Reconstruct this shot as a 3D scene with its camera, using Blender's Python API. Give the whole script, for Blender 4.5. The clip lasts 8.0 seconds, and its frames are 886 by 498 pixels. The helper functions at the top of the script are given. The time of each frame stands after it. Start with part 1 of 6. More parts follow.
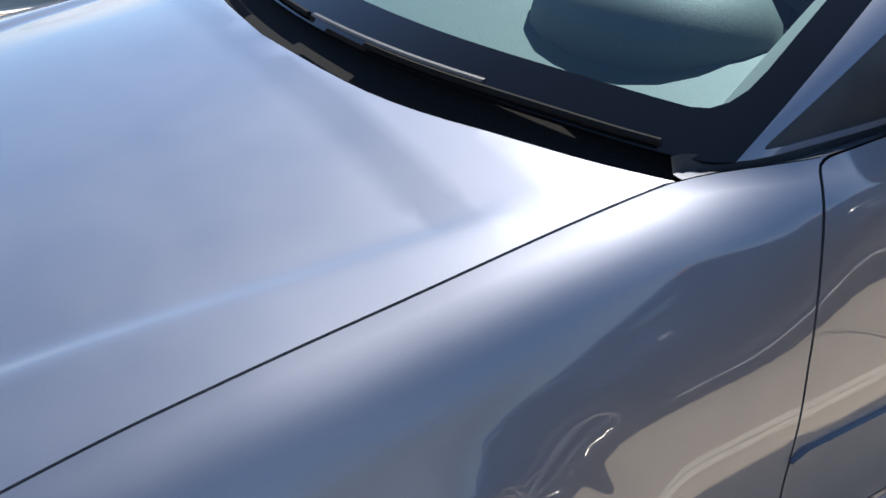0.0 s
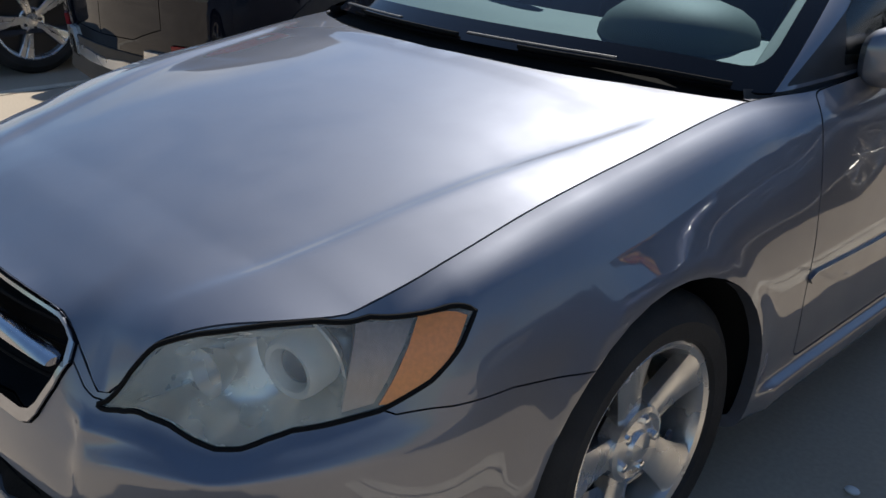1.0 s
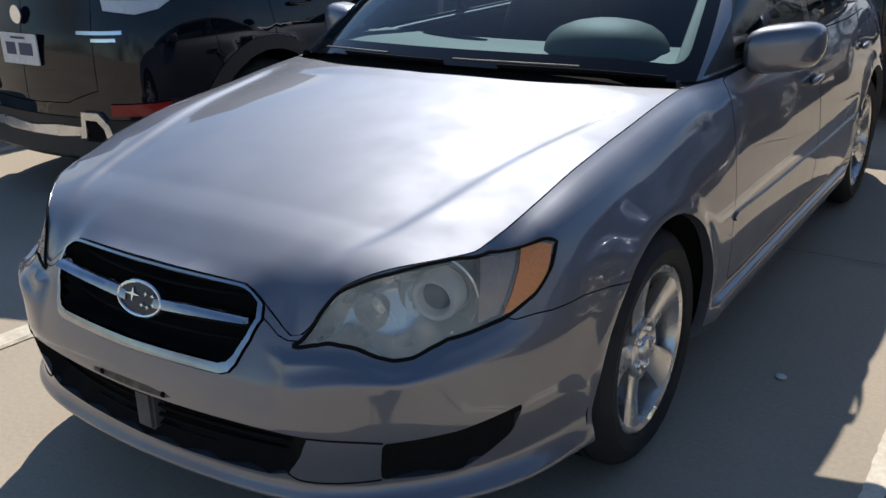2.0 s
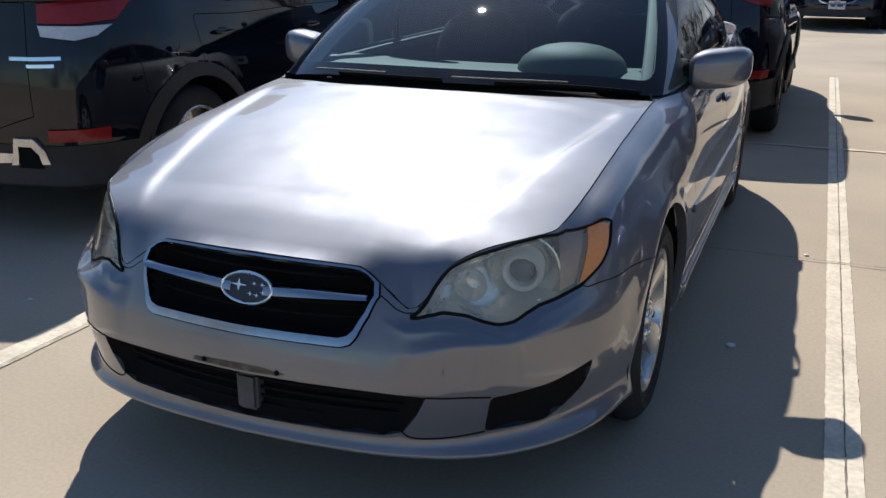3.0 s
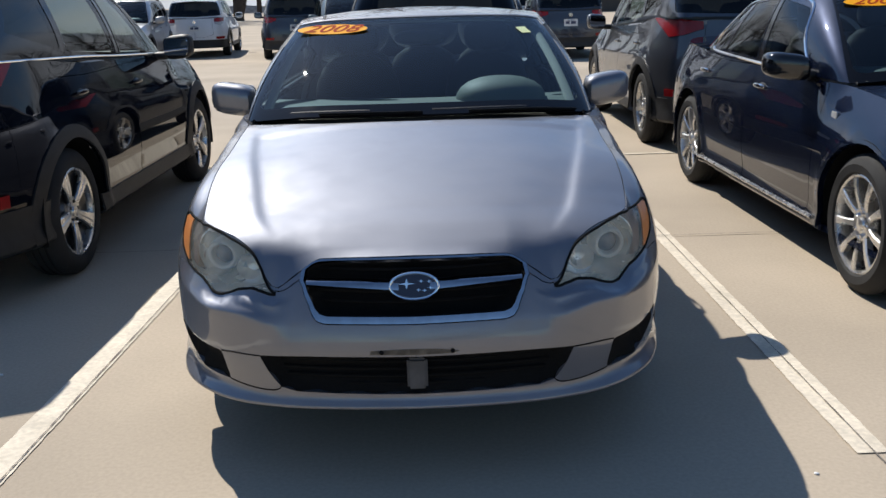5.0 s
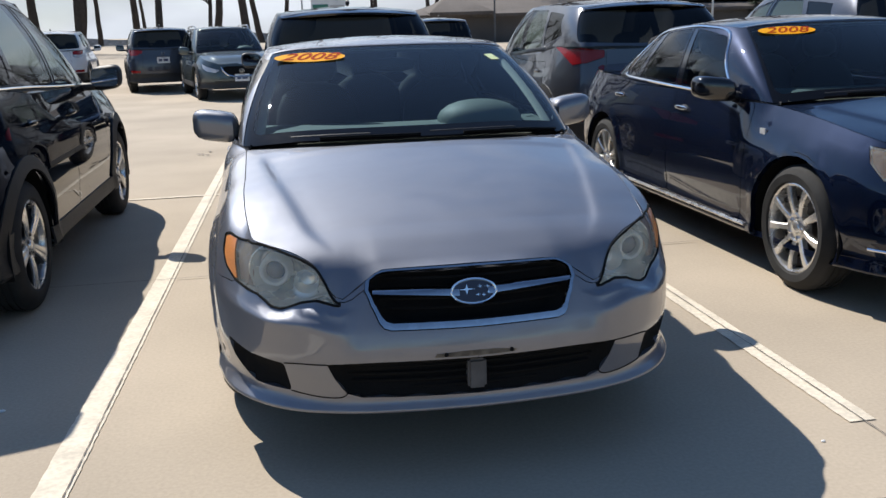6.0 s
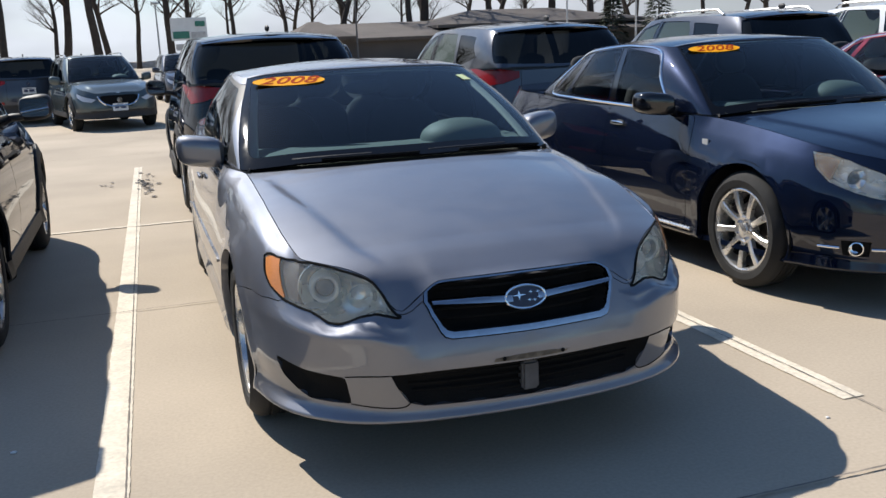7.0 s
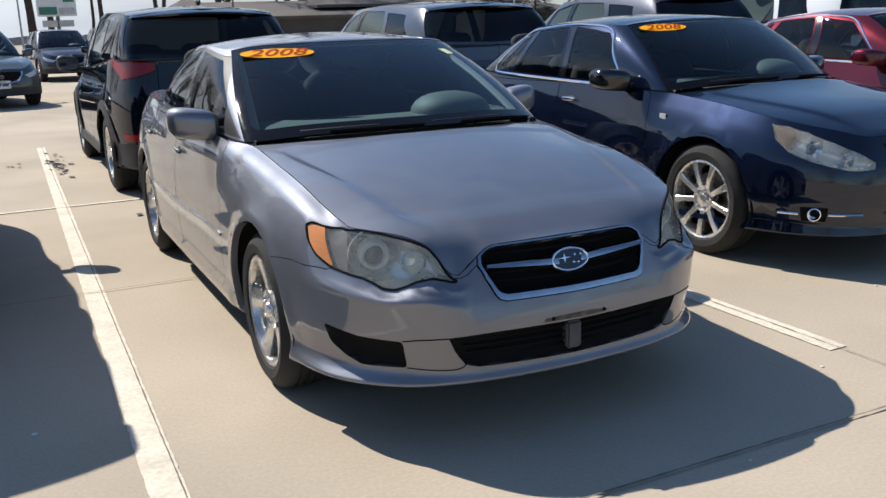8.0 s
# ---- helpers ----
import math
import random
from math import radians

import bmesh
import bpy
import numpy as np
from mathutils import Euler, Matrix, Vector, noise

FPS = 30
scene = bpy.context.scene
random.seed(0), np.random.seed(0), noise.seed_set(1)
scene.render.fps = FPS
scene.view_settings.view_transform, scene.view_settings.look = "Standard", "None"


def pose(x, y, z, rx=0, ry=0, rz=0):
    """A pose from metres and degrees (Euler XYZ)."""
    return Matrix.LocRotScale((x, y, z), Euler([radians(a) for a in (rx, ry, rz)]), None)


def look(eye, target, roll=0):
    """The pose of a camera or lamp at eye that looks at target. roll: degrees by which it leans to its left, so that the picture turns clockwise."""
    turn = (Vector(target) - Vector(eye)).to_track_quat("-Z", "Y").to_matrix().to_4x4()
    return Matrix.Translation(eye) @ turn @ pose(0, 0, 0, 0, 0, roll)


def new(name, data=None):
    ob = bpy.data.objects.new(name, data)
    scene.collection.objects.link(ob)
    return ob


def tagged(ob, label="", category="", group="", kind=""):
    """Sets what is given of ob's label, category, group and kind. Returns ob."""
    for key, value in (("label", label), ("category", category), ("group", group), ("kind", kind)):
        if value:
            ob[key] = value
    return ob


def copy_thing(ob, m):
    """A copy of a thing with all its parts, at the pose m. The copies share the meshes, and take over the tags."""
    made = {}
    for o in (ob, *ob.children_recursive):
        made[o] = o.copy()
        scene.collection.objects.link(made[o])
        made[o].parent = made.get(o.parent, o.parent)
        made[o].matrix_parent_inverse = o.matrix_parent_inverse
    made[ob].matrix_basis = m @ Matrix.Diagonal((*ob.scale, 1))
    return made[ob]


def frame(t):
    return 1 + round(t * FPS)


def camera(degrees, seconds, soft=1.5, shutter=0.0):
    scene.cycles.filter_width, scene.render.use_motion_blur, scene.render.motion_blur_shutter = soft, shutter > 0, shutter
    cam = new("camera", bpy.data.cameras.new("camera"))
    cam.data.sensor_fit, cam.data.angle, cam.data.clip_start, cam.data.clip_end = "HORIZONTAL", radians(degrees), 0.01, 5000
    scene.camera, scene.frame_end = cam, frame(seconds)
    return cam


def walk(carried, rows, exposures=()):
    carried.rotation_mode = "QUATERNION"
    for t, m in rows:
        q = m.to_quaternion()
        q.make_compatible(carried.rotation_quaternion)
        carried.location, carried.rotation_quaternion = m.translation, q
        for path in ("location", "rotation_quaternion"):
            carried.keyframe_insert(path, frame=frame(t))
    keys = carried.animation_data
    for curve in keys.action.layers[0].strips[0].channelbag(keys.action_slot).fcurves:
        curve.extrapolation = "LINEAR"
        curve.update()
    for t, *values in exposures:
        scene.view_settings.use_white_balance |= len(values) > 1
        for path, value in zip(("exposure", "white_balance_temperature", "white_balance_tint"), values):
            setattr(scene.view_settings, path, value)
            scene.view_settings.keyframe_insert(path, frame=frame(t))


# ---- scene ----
# ---- camera and its walk ----
cam = camera(52.08, 8.0)
ROWS = [
    (0.0, 1.386, 0.115, 1.387, 59.33, 0.68, 59.05),
    (0.5, 1.472, -0.407, 1.369, 63.54, 0.17, 50.17),
    (1.0, 1.589, -0.891, 1.346, 66.93, -1.66, 46.27),
    (1.5, 1.624, -1.274, 1.382, 68.82, 0.52, 39.88),
    (3.0, 1.202, -2.191, 1.368, 72.02, -0.30, 22.37),
    (3.5, 0.913, -2.413, 1.397, 72.79, 0.93, 14.37),
    (4.0, 0.676, -2.671, 1.428, 72.64, 0.23, 7.17),
    (4.5, 0.396, -2.838, 1.403, 73.68, 1.02, 3.50),
    (6.0, -0.525, -3.121, 1.403, 76.20, 1.74, -9.77),
    (6.5, -0.819, -3.122, 1.412, 77.40, 1.91, -14.05),
    (7.0, -1.125, -3.099, 1.412, 77.36, 2.51, -18.64),
    (7.5, -1.393, -3.073, 1.400, 76.65, 2.47, -22.61),
    (8.0, -1.680, -2.964, 1.397, 75.96, 1.77, -26.40),
]
walk(cam, [(t, pose(x, y, z, rx, ry, rz)) for t, x, y, z, rx, ry, rz in ROWS], [(0.0, 1.3), (0.5, 0.55), (1.0, 0.12), (1.5, 0.08), (3.0, 0.10), (4.5, 0.08), (6.0, 0.28), (8.0, 0.30)])

# ---- daylight: clear spring sky with bright clouds, sun ahead and to the left of the row ----
SUN_TO = Vector((-0.472, 0.85, 0.99)).normalized()
world = bpy.data.worlds.new("sky")
scene.world = world
world.use_nodes = True
wn, wl = world.node_tree.nodes, world.node_tree.links
bg = wn["Background"]
sky = wn.new("ShaderNodeTexSky")
sky.sky_type = "NISHITA"
sky.sun_disc = False
sky.sun_elevation = math.asin(SUN_TO.z)
sky.sun_rotation = math.atan2(SUN_TO.x, SUN_TO.y)
sky.air_density, sky.dust_density, sky.ozone_density = 1.0, 0.25, 2.0
tc = wn.new("ShaderNodeTexCoord")
mp = wn.new("ShaderNodeMapping")
mp.inputs["Scale"].default_value = (1.0, 1.0, 2.2)
cloud = wn.new("ShaderNodeTexNoise")
cloud.inputs["Scale"].default_value = 2.1
cloud.inputs["Detail"].default_value = 3.0
cloud.inputs["Roughness"].default_value = 0.5
ramp = wn.new("ShaderNodeValToRGB")
ramp.color_ramp.elements[0].position, ramp.color_ramp.elements[1].position = 0.42, 0.66
mix = wn.new("ShaderNodeMix")
mix.data_type = "RGBA"
# clouds glow towards the sun and are duller away from it
sunward = wn.new("ShaderNodeVectorMath")
sunward.operation = "DOT_PRODUCT"
sunward.inputs[1].default_value = SUN_TO
glow = wn.new("ShaderNodeMapRange")
glow.inputs["From Min"].default_value, glow.inputs["From Max"].default_value = -0.2, 0.85
glow.inputs["To Min"].default_value, glow.inputs["To Max"].default_value = 2.4, 8.2
tinted = wn.new("ShaderNodeVectorMath")
tinted.operation = "SCALE"
tinted.inputs[0].default_value = (0.91, 0.97, 1.07)
wl.new(tc.outputs["Generated"], sunward.inputs[0])
wl.new(sunward.outputs["Value"], glow.inputs["Value"])
# billows: brighter and duller folds in the clouds
folds = wn.new("ShaderNodeTexNoise")
folds.inputs["Scale"].default_value, folds.inputs["Detail"].default_value = 5.0, 4.0
shade = wn.new("ShaderNodeMapRange")
shade.inputs["From Min"].default_value, shade.inputs["From Max"].default_value = 0.35, 0.65
shade.inputs["To Min"].default_value, shade.inputs["To Max"].default_value = 0.74, 1.08
both = wn.new("ShaderNodeMath")
both.operation = "MULTIPLY"
wl.new(mp.outputs["Vector"], folds.inputs["Vector"])
wl.new(folds.outputs["Fac"], shade.inputs["Value"])
wl.new(glow.outputs["Result"], both.inputs[0])
wl.new(shade.outputs["Result"], both.inputs[1])
wl.new(both.outputs["Value"], tinted.inputs["Scale"])
wl.new(tinted.outputs["Vector"], mix.inputs["B"])
wl.new(tc.outputs["Generated"], mp.inputs["Vector"])
wl.new(mp.outputs["Vector"], cloud.inputs["Vector"])
# clouds crowd together towards the horizon
sep = wn.new("ShaderNodeSeparateXYZ")
low = wn.new("ShaderNodeMapRange")
low.inputs["From Min"].default_value, low.inputs["From Max"].default_value = 0.03, 0.62
low.inputs["To Min"].default_value, low.inputs["To Max"].default_value = 0.24, -0.27
add = wn.new("ShaderNodeMath")
wl.new(tc.outputs["Generated"], sep.inputs["Vector"])
wl.new(sep.outputs["Z"], low.inputs["Value"])
wl.new(low.outputs["Result"], add.inputs[0])
wl.new(cloud.outputs["Fac"], add.inputs[1])
# and thin out away from the sun, where the sky is clear and blue
clear = wn.new("ShaderNodeMapRange")
clear.inputs["From Min"].default_value, clear.inputs["From Max"].default_value = -0.15, 0.60
clear.inputs["To Min"].default_value, clear.inputs["To Max"].default_value = -0.22, 0.0
add_clear = wn.new("ShaderNodeMath")
wl.new(sep.outputs["Y"], clear.inputs["Value"])
wl.new(clear.outputs["Result"], add_clear.inputs[0])
wl.new(add.outputs["Value"], add_clear.inputs[1])
wl.new(add_clear.outputs["Value"], ramp.inputs["Fac"])
wl.new(ramp.outputs["Color"], mix.inputs["Factor"])
deep = wn.new("ShaderNodeVectorMath")
deep.operation = "MULTIPLY"
deep.inputs[1].default_value = (0.84, 0.97, 1.09)
wl.new(sky.outputs["Color"], deep.inputs[0])
wl.new(deep.outputs["Vector"], mix.inputs["A"])
wl.new(mix.outputs["Result"], bg.inputs["Color"])
bg.inputs["Strength"].default_value = 0.098
sun = new("sun", bpy.data.lights.new("sun", "SUN"))
sun.data.energy, sun.data.angle, sun.data.color = 5.0, radians(0.53), (1.0, 0.95, 0.875)
sun.matrix_world = look(SUN_TO * 30, (0, 0, 0))
# ---- materials ----
def mat(name, color=(0.5, 0.5, 0.5), rough=0.5, metal=0.0, coat=0.0, coat_rough=0.03, spec=0.5, grain=0.0, grain_scale=300.0, stain=0.0, stain_scale=3.0, bump=0.0, bump_scale=400.0, rough_var=0.0, coat_ior=1.5):
    """A procedural surface: base colour with fine grain and broad stains, gloss that varies, fine relief."""
    m = bpy.data.materials.new(name)
    m.use_nodes = True
    n, l = m.node_tree.nodes, m.node_tree.links
    b = n["Principled BSDF"]
    b.inputs["Base Color"].default_value = (*color, 1)
    b.inputs["Roughness"].default_value = rough
    b.inputs["Metallic"].default_value = metal
    b.inputs["Specular IOR Level"].default_value = spec
    b.inputs["Coat Weight"].default_value = coat
    b.inputs["Coat Roughness"].default_value = coat_rough
    b.inputs["Coat IOR"].default_value = coat_ior
    c = n.new("ShaderNodeTexCoord")
    last = None
    for amount, scale, detail in ((grain, grain_scale, 2.0), (stain, stain_scale, 6.0)):
        if amount:
            t = n.new("ShaderNodeTexNoise")
            t.inputs["Scale"].default_value, t.inputs["Detail"].default_value = scale, detail
            l.new(c.outputs["Object"], t.inputs["Vector"])
            r = n.new("ShaderNodeMapRange")
            r.inputs["From Min"].default_value, r.inputs["From Max"].default_value = 0.3, 0.7
            r.inputs["To Min"].default_value, r.inputs["To Max"].default_value = 1 - amount, 1 + amount
            l.new(t.outputs["Fac"], r.inputs["Value"])
            x = n.new("ShaderNodeVectorMath")
            x.operation = "SCALE"
            if last is None:
                x.inputs[0].default_value = color
            else:
                l.new(last, x.inputs[0])
            l.new(r.outputs["Result"], x.inputs["Scale"])
            last = x.outputs["Vector"]
    if last is not None:
        l.new(last, b.inputs["Base Color"])
    if rough_var:
        t = n.new("ShaderNodeTexNoise")
        t.inputs["Scale"].default_value, t.inputs["Detail"].default_value = 9.0, 5.0
        l.new(c.outputs["Object"], t.inputs["Vector"])
        r = n.new("ShaderNodeMapRange")
        r.inputs["From Min"].default_value, r.inputs["From Max"].default_value = 0.3, 0.7
        r.inputs["To Min"].default_value, r.inputs["To Max"].default_value = max(0.0, rough - rough_var), rough + rough_var
        l.new(t.outputs["Fac"], r.inputs["Value"])
        l.new(r.outputs["Result"], b.inputs["Roughness"])
    if bump:
        t = n.new("ShaderNodeTexNoise")
        t.inputs["Scale"].default_value, t.inputs["Detail"].default_value = bump_scale, 3.0
        l.new(c.outputs["Object"], t.inputs["Vector"])
        k = n.new("ShaderNodeBump")
        k.inputs["Strength"].default_value, k.inputs["Distance"].default_value = bump, 0.002
        l.new(t.outputs["Fac"], k.inputs["Height"])
        l.new(k.outputs["Normal"], b.inputs["Normal"])
    return m


def paint(name, color, metal=0.6, rough=0.38, dust=0.06, coat_ior=1.5):
    """Car paint: metallic flake under clear coat, with a film of dust."""
    return mat(name, color, rough, metal, coat=1.0, coat_rough=0.02, spec=0.0 if metal < 0.8 else 0.3, grain=0.07, grain_scale=1400.0, stain=dust, stain_scale=2.5, rough_var=0.04, coat_ior=coat_ior)


def glass(name, tint=(0.8, 0.86, 0.84), ior=1.5, haze=0.0):
    """Thin tinted pane: clear through, with a mirror gloss that follows Fresnel."""
    m = bpy.data.materials.new(name)
    m.use_nodes = True
    n, l = m.node_tree.nodes, m.node_tree.links
    n.remove(n["Principled BSDF"])
    t, g, f, x = n.new("ShaderNodeBsdfTransparent"), n.new("ShaderNodeBsdfGlossy"), n.new("ShaderNodeFresnel"), n.new("ShaderNodeMixShader")
    t.inputs["Color"].default_value = (*tint, 1)
    g.inputs["Roughness"].default_value = 0.01
    f.inputs["IOR"].default_value = ior
    l.new(f.outputs["Fac"], x.inputs["Fac"])
    last = t.outputs["BSDF"]
    if haze:
        d, y = n.new("ShaderNodeBsdfDiffuse"), n.new("ShaderNodeMixShader")
        d.inputs["Color"].default_value = (0.88, 0.85, 0.74, 1)
        noise_t, r = n.new("ShaderNodeTexNoise"), n.new("ShaderNodeMapRange")
        noise_t.inputs["Scale"].default_value, noise_t.inputs["Detail"].default_value = 14.0, 5.0
        c = n.new("ShaderNodeTexCoord")
        l.new(c.outputs["Object"], noise_t.inputs["Vector"])
        r.inputs["From Min"].default_value, r.inputs["From Max"].default_value = 0.3, 0.7
        r.inputs["To Min"].default_value, r.inputs["To Max"].default_value = haze * 0.4, haze * 1.6
        l.new(noise_t.outputs["Fac"], r.inputs["Value"])
        l.new(r.outputs["Result"], y.inputs["Fac"])
        l.new(last, y.inputs[1])
        l.new(d.outputs["BSDF"], y.inputs[2])
        last = y.outputs["Shader"]
    l.new(last, x.inputs[1])
    l.new(g.outputs["BSDF"], x.inputs[2])
    l.new(x.outputs["Shader"], n["Material Output"].inputs["Surface"])
    return m


GREY_PAINT = paint("grey_metallic_paint", (0.166, 0.175, 0.204), 0.81, 0.56, coat_ior=1.75)
NAVY_PAINT = paint("navy_metallic_paint", (0.003, 0.0068, 0.022), 0.5, 0.36, 0.10, coat_ior=1.6)
BLACK_PAINT = paint("black_paint", (0.0045, 0.0055, 0.010), 0.0, 0.34, 0.2)
SLATE_PAINT = paint("slate_paint", (0.055, 0.060, 0.075), 0.6, 0.36)
SILVER_PAINT = paint("silver_paint", (0.36, 0.36, 0.37), 0.7, 0.36)
WHITE_PAINT = paint("white_paint", (0.75, 0.76, 0.77), 0.0, 0.35)
MAROON_PAINT = paint("maroon_paint", (0.10, 0.010, 0.018), 0.4, 0.33)
BLUE_PAINT = paint("blue_paint", (0.01, 0.10, 0.40), 0.4, 0.33)
TEAL_PAINT = paint("teal_grey_paint", (0.075, 0.095, 0.10), 0.55, 0.36)
CHROME = mat("chrome", (0.82, 0.83, 0.85), 0.06, 1.0, rough_var=0.03)
REFLECTOR = mat("lamp_reflector", (0.90, 0.88, 0.82), 0.27, 0.6, rough_var=0.1)
ALLOY = mat("alloy", (0.68, 0.67, 0.65), 0.27, 0.85, stain=0.15, stain_scale=12.0, rough_var=0.08)
DARK_ALLOY = mat("dark_alloy", (0.02, 0.02, 0.022), 0.35, 0.3, coat=0.5)
TYRE = mat("tyre_rubber", (0.022, 0.022, 0.022), 0.78, spec=0.3, stain=0.3, stain_scale=9.0, bump=0.5, bump_scale=160.0)
BLACK_TRIM = mat("black_trim", (0.016, 0.016, 0.017), 0.55, stain=0.3, stain_scale=14.0, bump=0.25, bump_scale=700.0)
GLOSS_BLACK = mat("gloss_black", (0.008, 0.008, 0.009), 0.12, coat=0.6, rough_var=0.05)
SCREEN_BAND = mat("screen_band", (0.005, 0.005, 0.006), 0.06, spec=0.3, rough_var=0.03)
DARK_VOID = mat("dark_cavity", (0.009, 0.009, 0.009), 0.9, spec=0.1, grain=0.3)
UNDERBODY = mat("underbody", (0.012, 0.012, 0.012), 0.95, spec=0.1, stain=0.4)
DASH = mat("dash_vinyl", (0.13, 0.155, 0.14), 0.62, stain=0.08, bump=0.3, bump_scale=500.0)
SEAT = mat("seat_cloth", (0.030, 0.031, 0.034), 0.9, grain=0.25, grain_scale=200.0, bump=0.4)
INNER_TRIM = mat("inner_trim", (0.11, 0.11, 0.105), 0.75, stain=0.1)
CLEAR_GLASS = glass("windscreen_glass", (0.42, 0.61, 0.70), 1.55)
SIDE_GLASS = glass("side_glass", (0.46, 0.53, 0.54))
DARK_GLASS = glass("privacy_glass", (0.030, 0.033, 0.036))
LAMP_GLASS = glass("lamp_cover", (0.97, 0.96, 0.94), 1.45, 0.15)
AMBER_BODY = mat("amber_reflector", (0.74, 0.27, 0.075), 0.3, 0.0, coat=0.4, grain=0.08, grain_scale=140.0)
RED_LENS = mat("red_lens", (0.26, 0.006, 0.009), 0.25, coat=0.35, spec=0.3, grain=0.08, grain_scale=60.0)
WHITE_LENS = mat("white_lens", (0.60, 0.60, 0.60), 0.15, 0.2, coat=0.8, grain=0.08, grain_scale=60.0)
PLATE_WHITE = mat("plate_white", (0.70, 0.70, 0.68), 0.45, stain=0.1, stain_scale=30.0)
PLATE_INK = mat("plate_ink", (0.05, 0.06, 0.12), 0.5, stain=0.1)
BADGE_BLUE = mat("badge_field", (0.008, 0.012, 0.035), 0.3, coat=0.2, stain=0.1)
STICKER = mat("sticker_orange", (0.90, 0.40, 0.012), 0.7, spec=0.1, stain=0.05, stain_scale=30.0)
STICKER_INK = mat("sticker_ink", (0.40, 0.045, 0.006), 0.8, spec=0.1, stain=0.05, stain_scale=30.0)
STICKER_LIME = mat("sticker_lime", (0.72, 0.80, 0.42), 0.5, stain=0.08, stain_scale=40.0)
LENS_DARK = mat("projector_lens", (0.10, 0.11, 0.12), 0.05, coat=1.0, stain=0.2)
GRILLE_CHROME = mat("grille_chrome", (0.42, 0.43, 0.46), 0.10, 1.0, stain=0.08, stain_scale=30.0, rough_var=0.04)
REFLEX = mat("side_reflex", (0.52, 0.36, 0.28), 0.3, 0.2, grain=0.12, grain_scale=160.0)
PALE_TRIM = mat("pale_pillar_trim", (0.34, 0.36, 0.33), 0.7, stain=0.08, bump=0.2, bump_scale=500.0)
LENS_RING = mat("projector_ring", (0.94, 0.92, 0.82), 0.35, 0.0, stain=0.1)
# ---- curves and surfaces ----
def cubic(pts, mirror=True):
    """A smooth curve through points; with mirror it crosses the plane x = 0 squarely at both ends. f(t), f(t, 1) gives the slope."""
    p = np.array(pts, float)
    n0 = len(p)
    k = 0
    if mirror:
        k = min(4, n0 - 1)
        flip = np.array([-1.0] + [1.0] * (p.shape[1] - 1))
        p = np.vstack([(p[1:k + 1] * flip)[::-1], p, (p[-k - 1:-1] * flip)[::-1]])
    n = len(p)
    a = np.diag(np.full(n, 4.0)) + np.diag(np.ones(n - 1), 1) + np.diag(np.ones(n - 1), -1)
    a[0, 0] = a[-1, -1] = 2
    r = np.zeros_like(p)
    r[1:-1] = 3 * (p[2:] - p[:-2])
    r[0], r[-1] = 3 * (p[1] - p[0]), 3 * (p[-1] - p[-2])
    m = np.linalg.solve(a, r)

    def f(t, d=0):
        t = np.asarray(t, float) + k
        i = np.clip(np.floor(t).astype(int), 0, n - 2)
        u = (t - i)[..., None]
        p0, p1, m0, m1 = p[i], p[i + 1], m[i], m[i + 1]
        if d:
            return (6 * u * u - 6 * u) * (p0 - p1) + (3 * u * u - 4 * u + 1) * m0 + (3 * u * u - 2 * u) * m1
        return (2 * u ** 3 - 3 * u * u + 1) * p0 + (u ** 3 - 2 * u * u + u) * m0 + (3 * u * u - 2 * u ** 3) * p1 + (u ** 3 - u * u) * m1
    return f


def hermite(xs, ys, x):
    """Monotone cubic through (xs, ys); ys may hold one row of values for each x."""
    xs, ys, x = np.asarray(xs, float), np.asarray(ys, float), np.asarray(x, float)
    per = ys.ndim == 2
    h = np.diff(xs)
    dl = np.diff(ys, axis=-1) / h
    m = np.zeros_like(ys)
    w1, w2 = 2 * h[1:] + h[:-1], h[1:] + 2 * h[:-1]
    a, b = dl[..., :-1], dl[..., 1:]
    same = a * b > 0
    m[..., 1:-1] = np.where(same, (w1 + w2) / (w1 / np.where(same, a, 1) + w2 / np.where(same, b, 1)), 0)
    m[..., 0], m[..., -1] = dl[..., 0], dl[..., -1]
    i = np.clip(np.searchsorted(xs, x, side="right") - 1, 0, len(xs) - 2)
    u = (np.clip(x, xs[0], xs[-1]) - xs[i]) / h[i]
    if per:
        j = np.arange(len(x))
        y0, y1, m0, m1 = ys[j, i], ys[j, i + 1], m[j, i], m[j, i + 1]
    else:
        y0, y1, m0, m1 = ys[i], ys[i + 1], m[i], m[i + 1]
    return (2 * u ** 3 - 3 * u * u + 1) * y0 + (u ** 3 - 2 * u * u + u) * h[i] * m0 + (3 * u * u - 2 * u ** 3) * y1 + (u ** 3 - u * u) * h[i] * m1


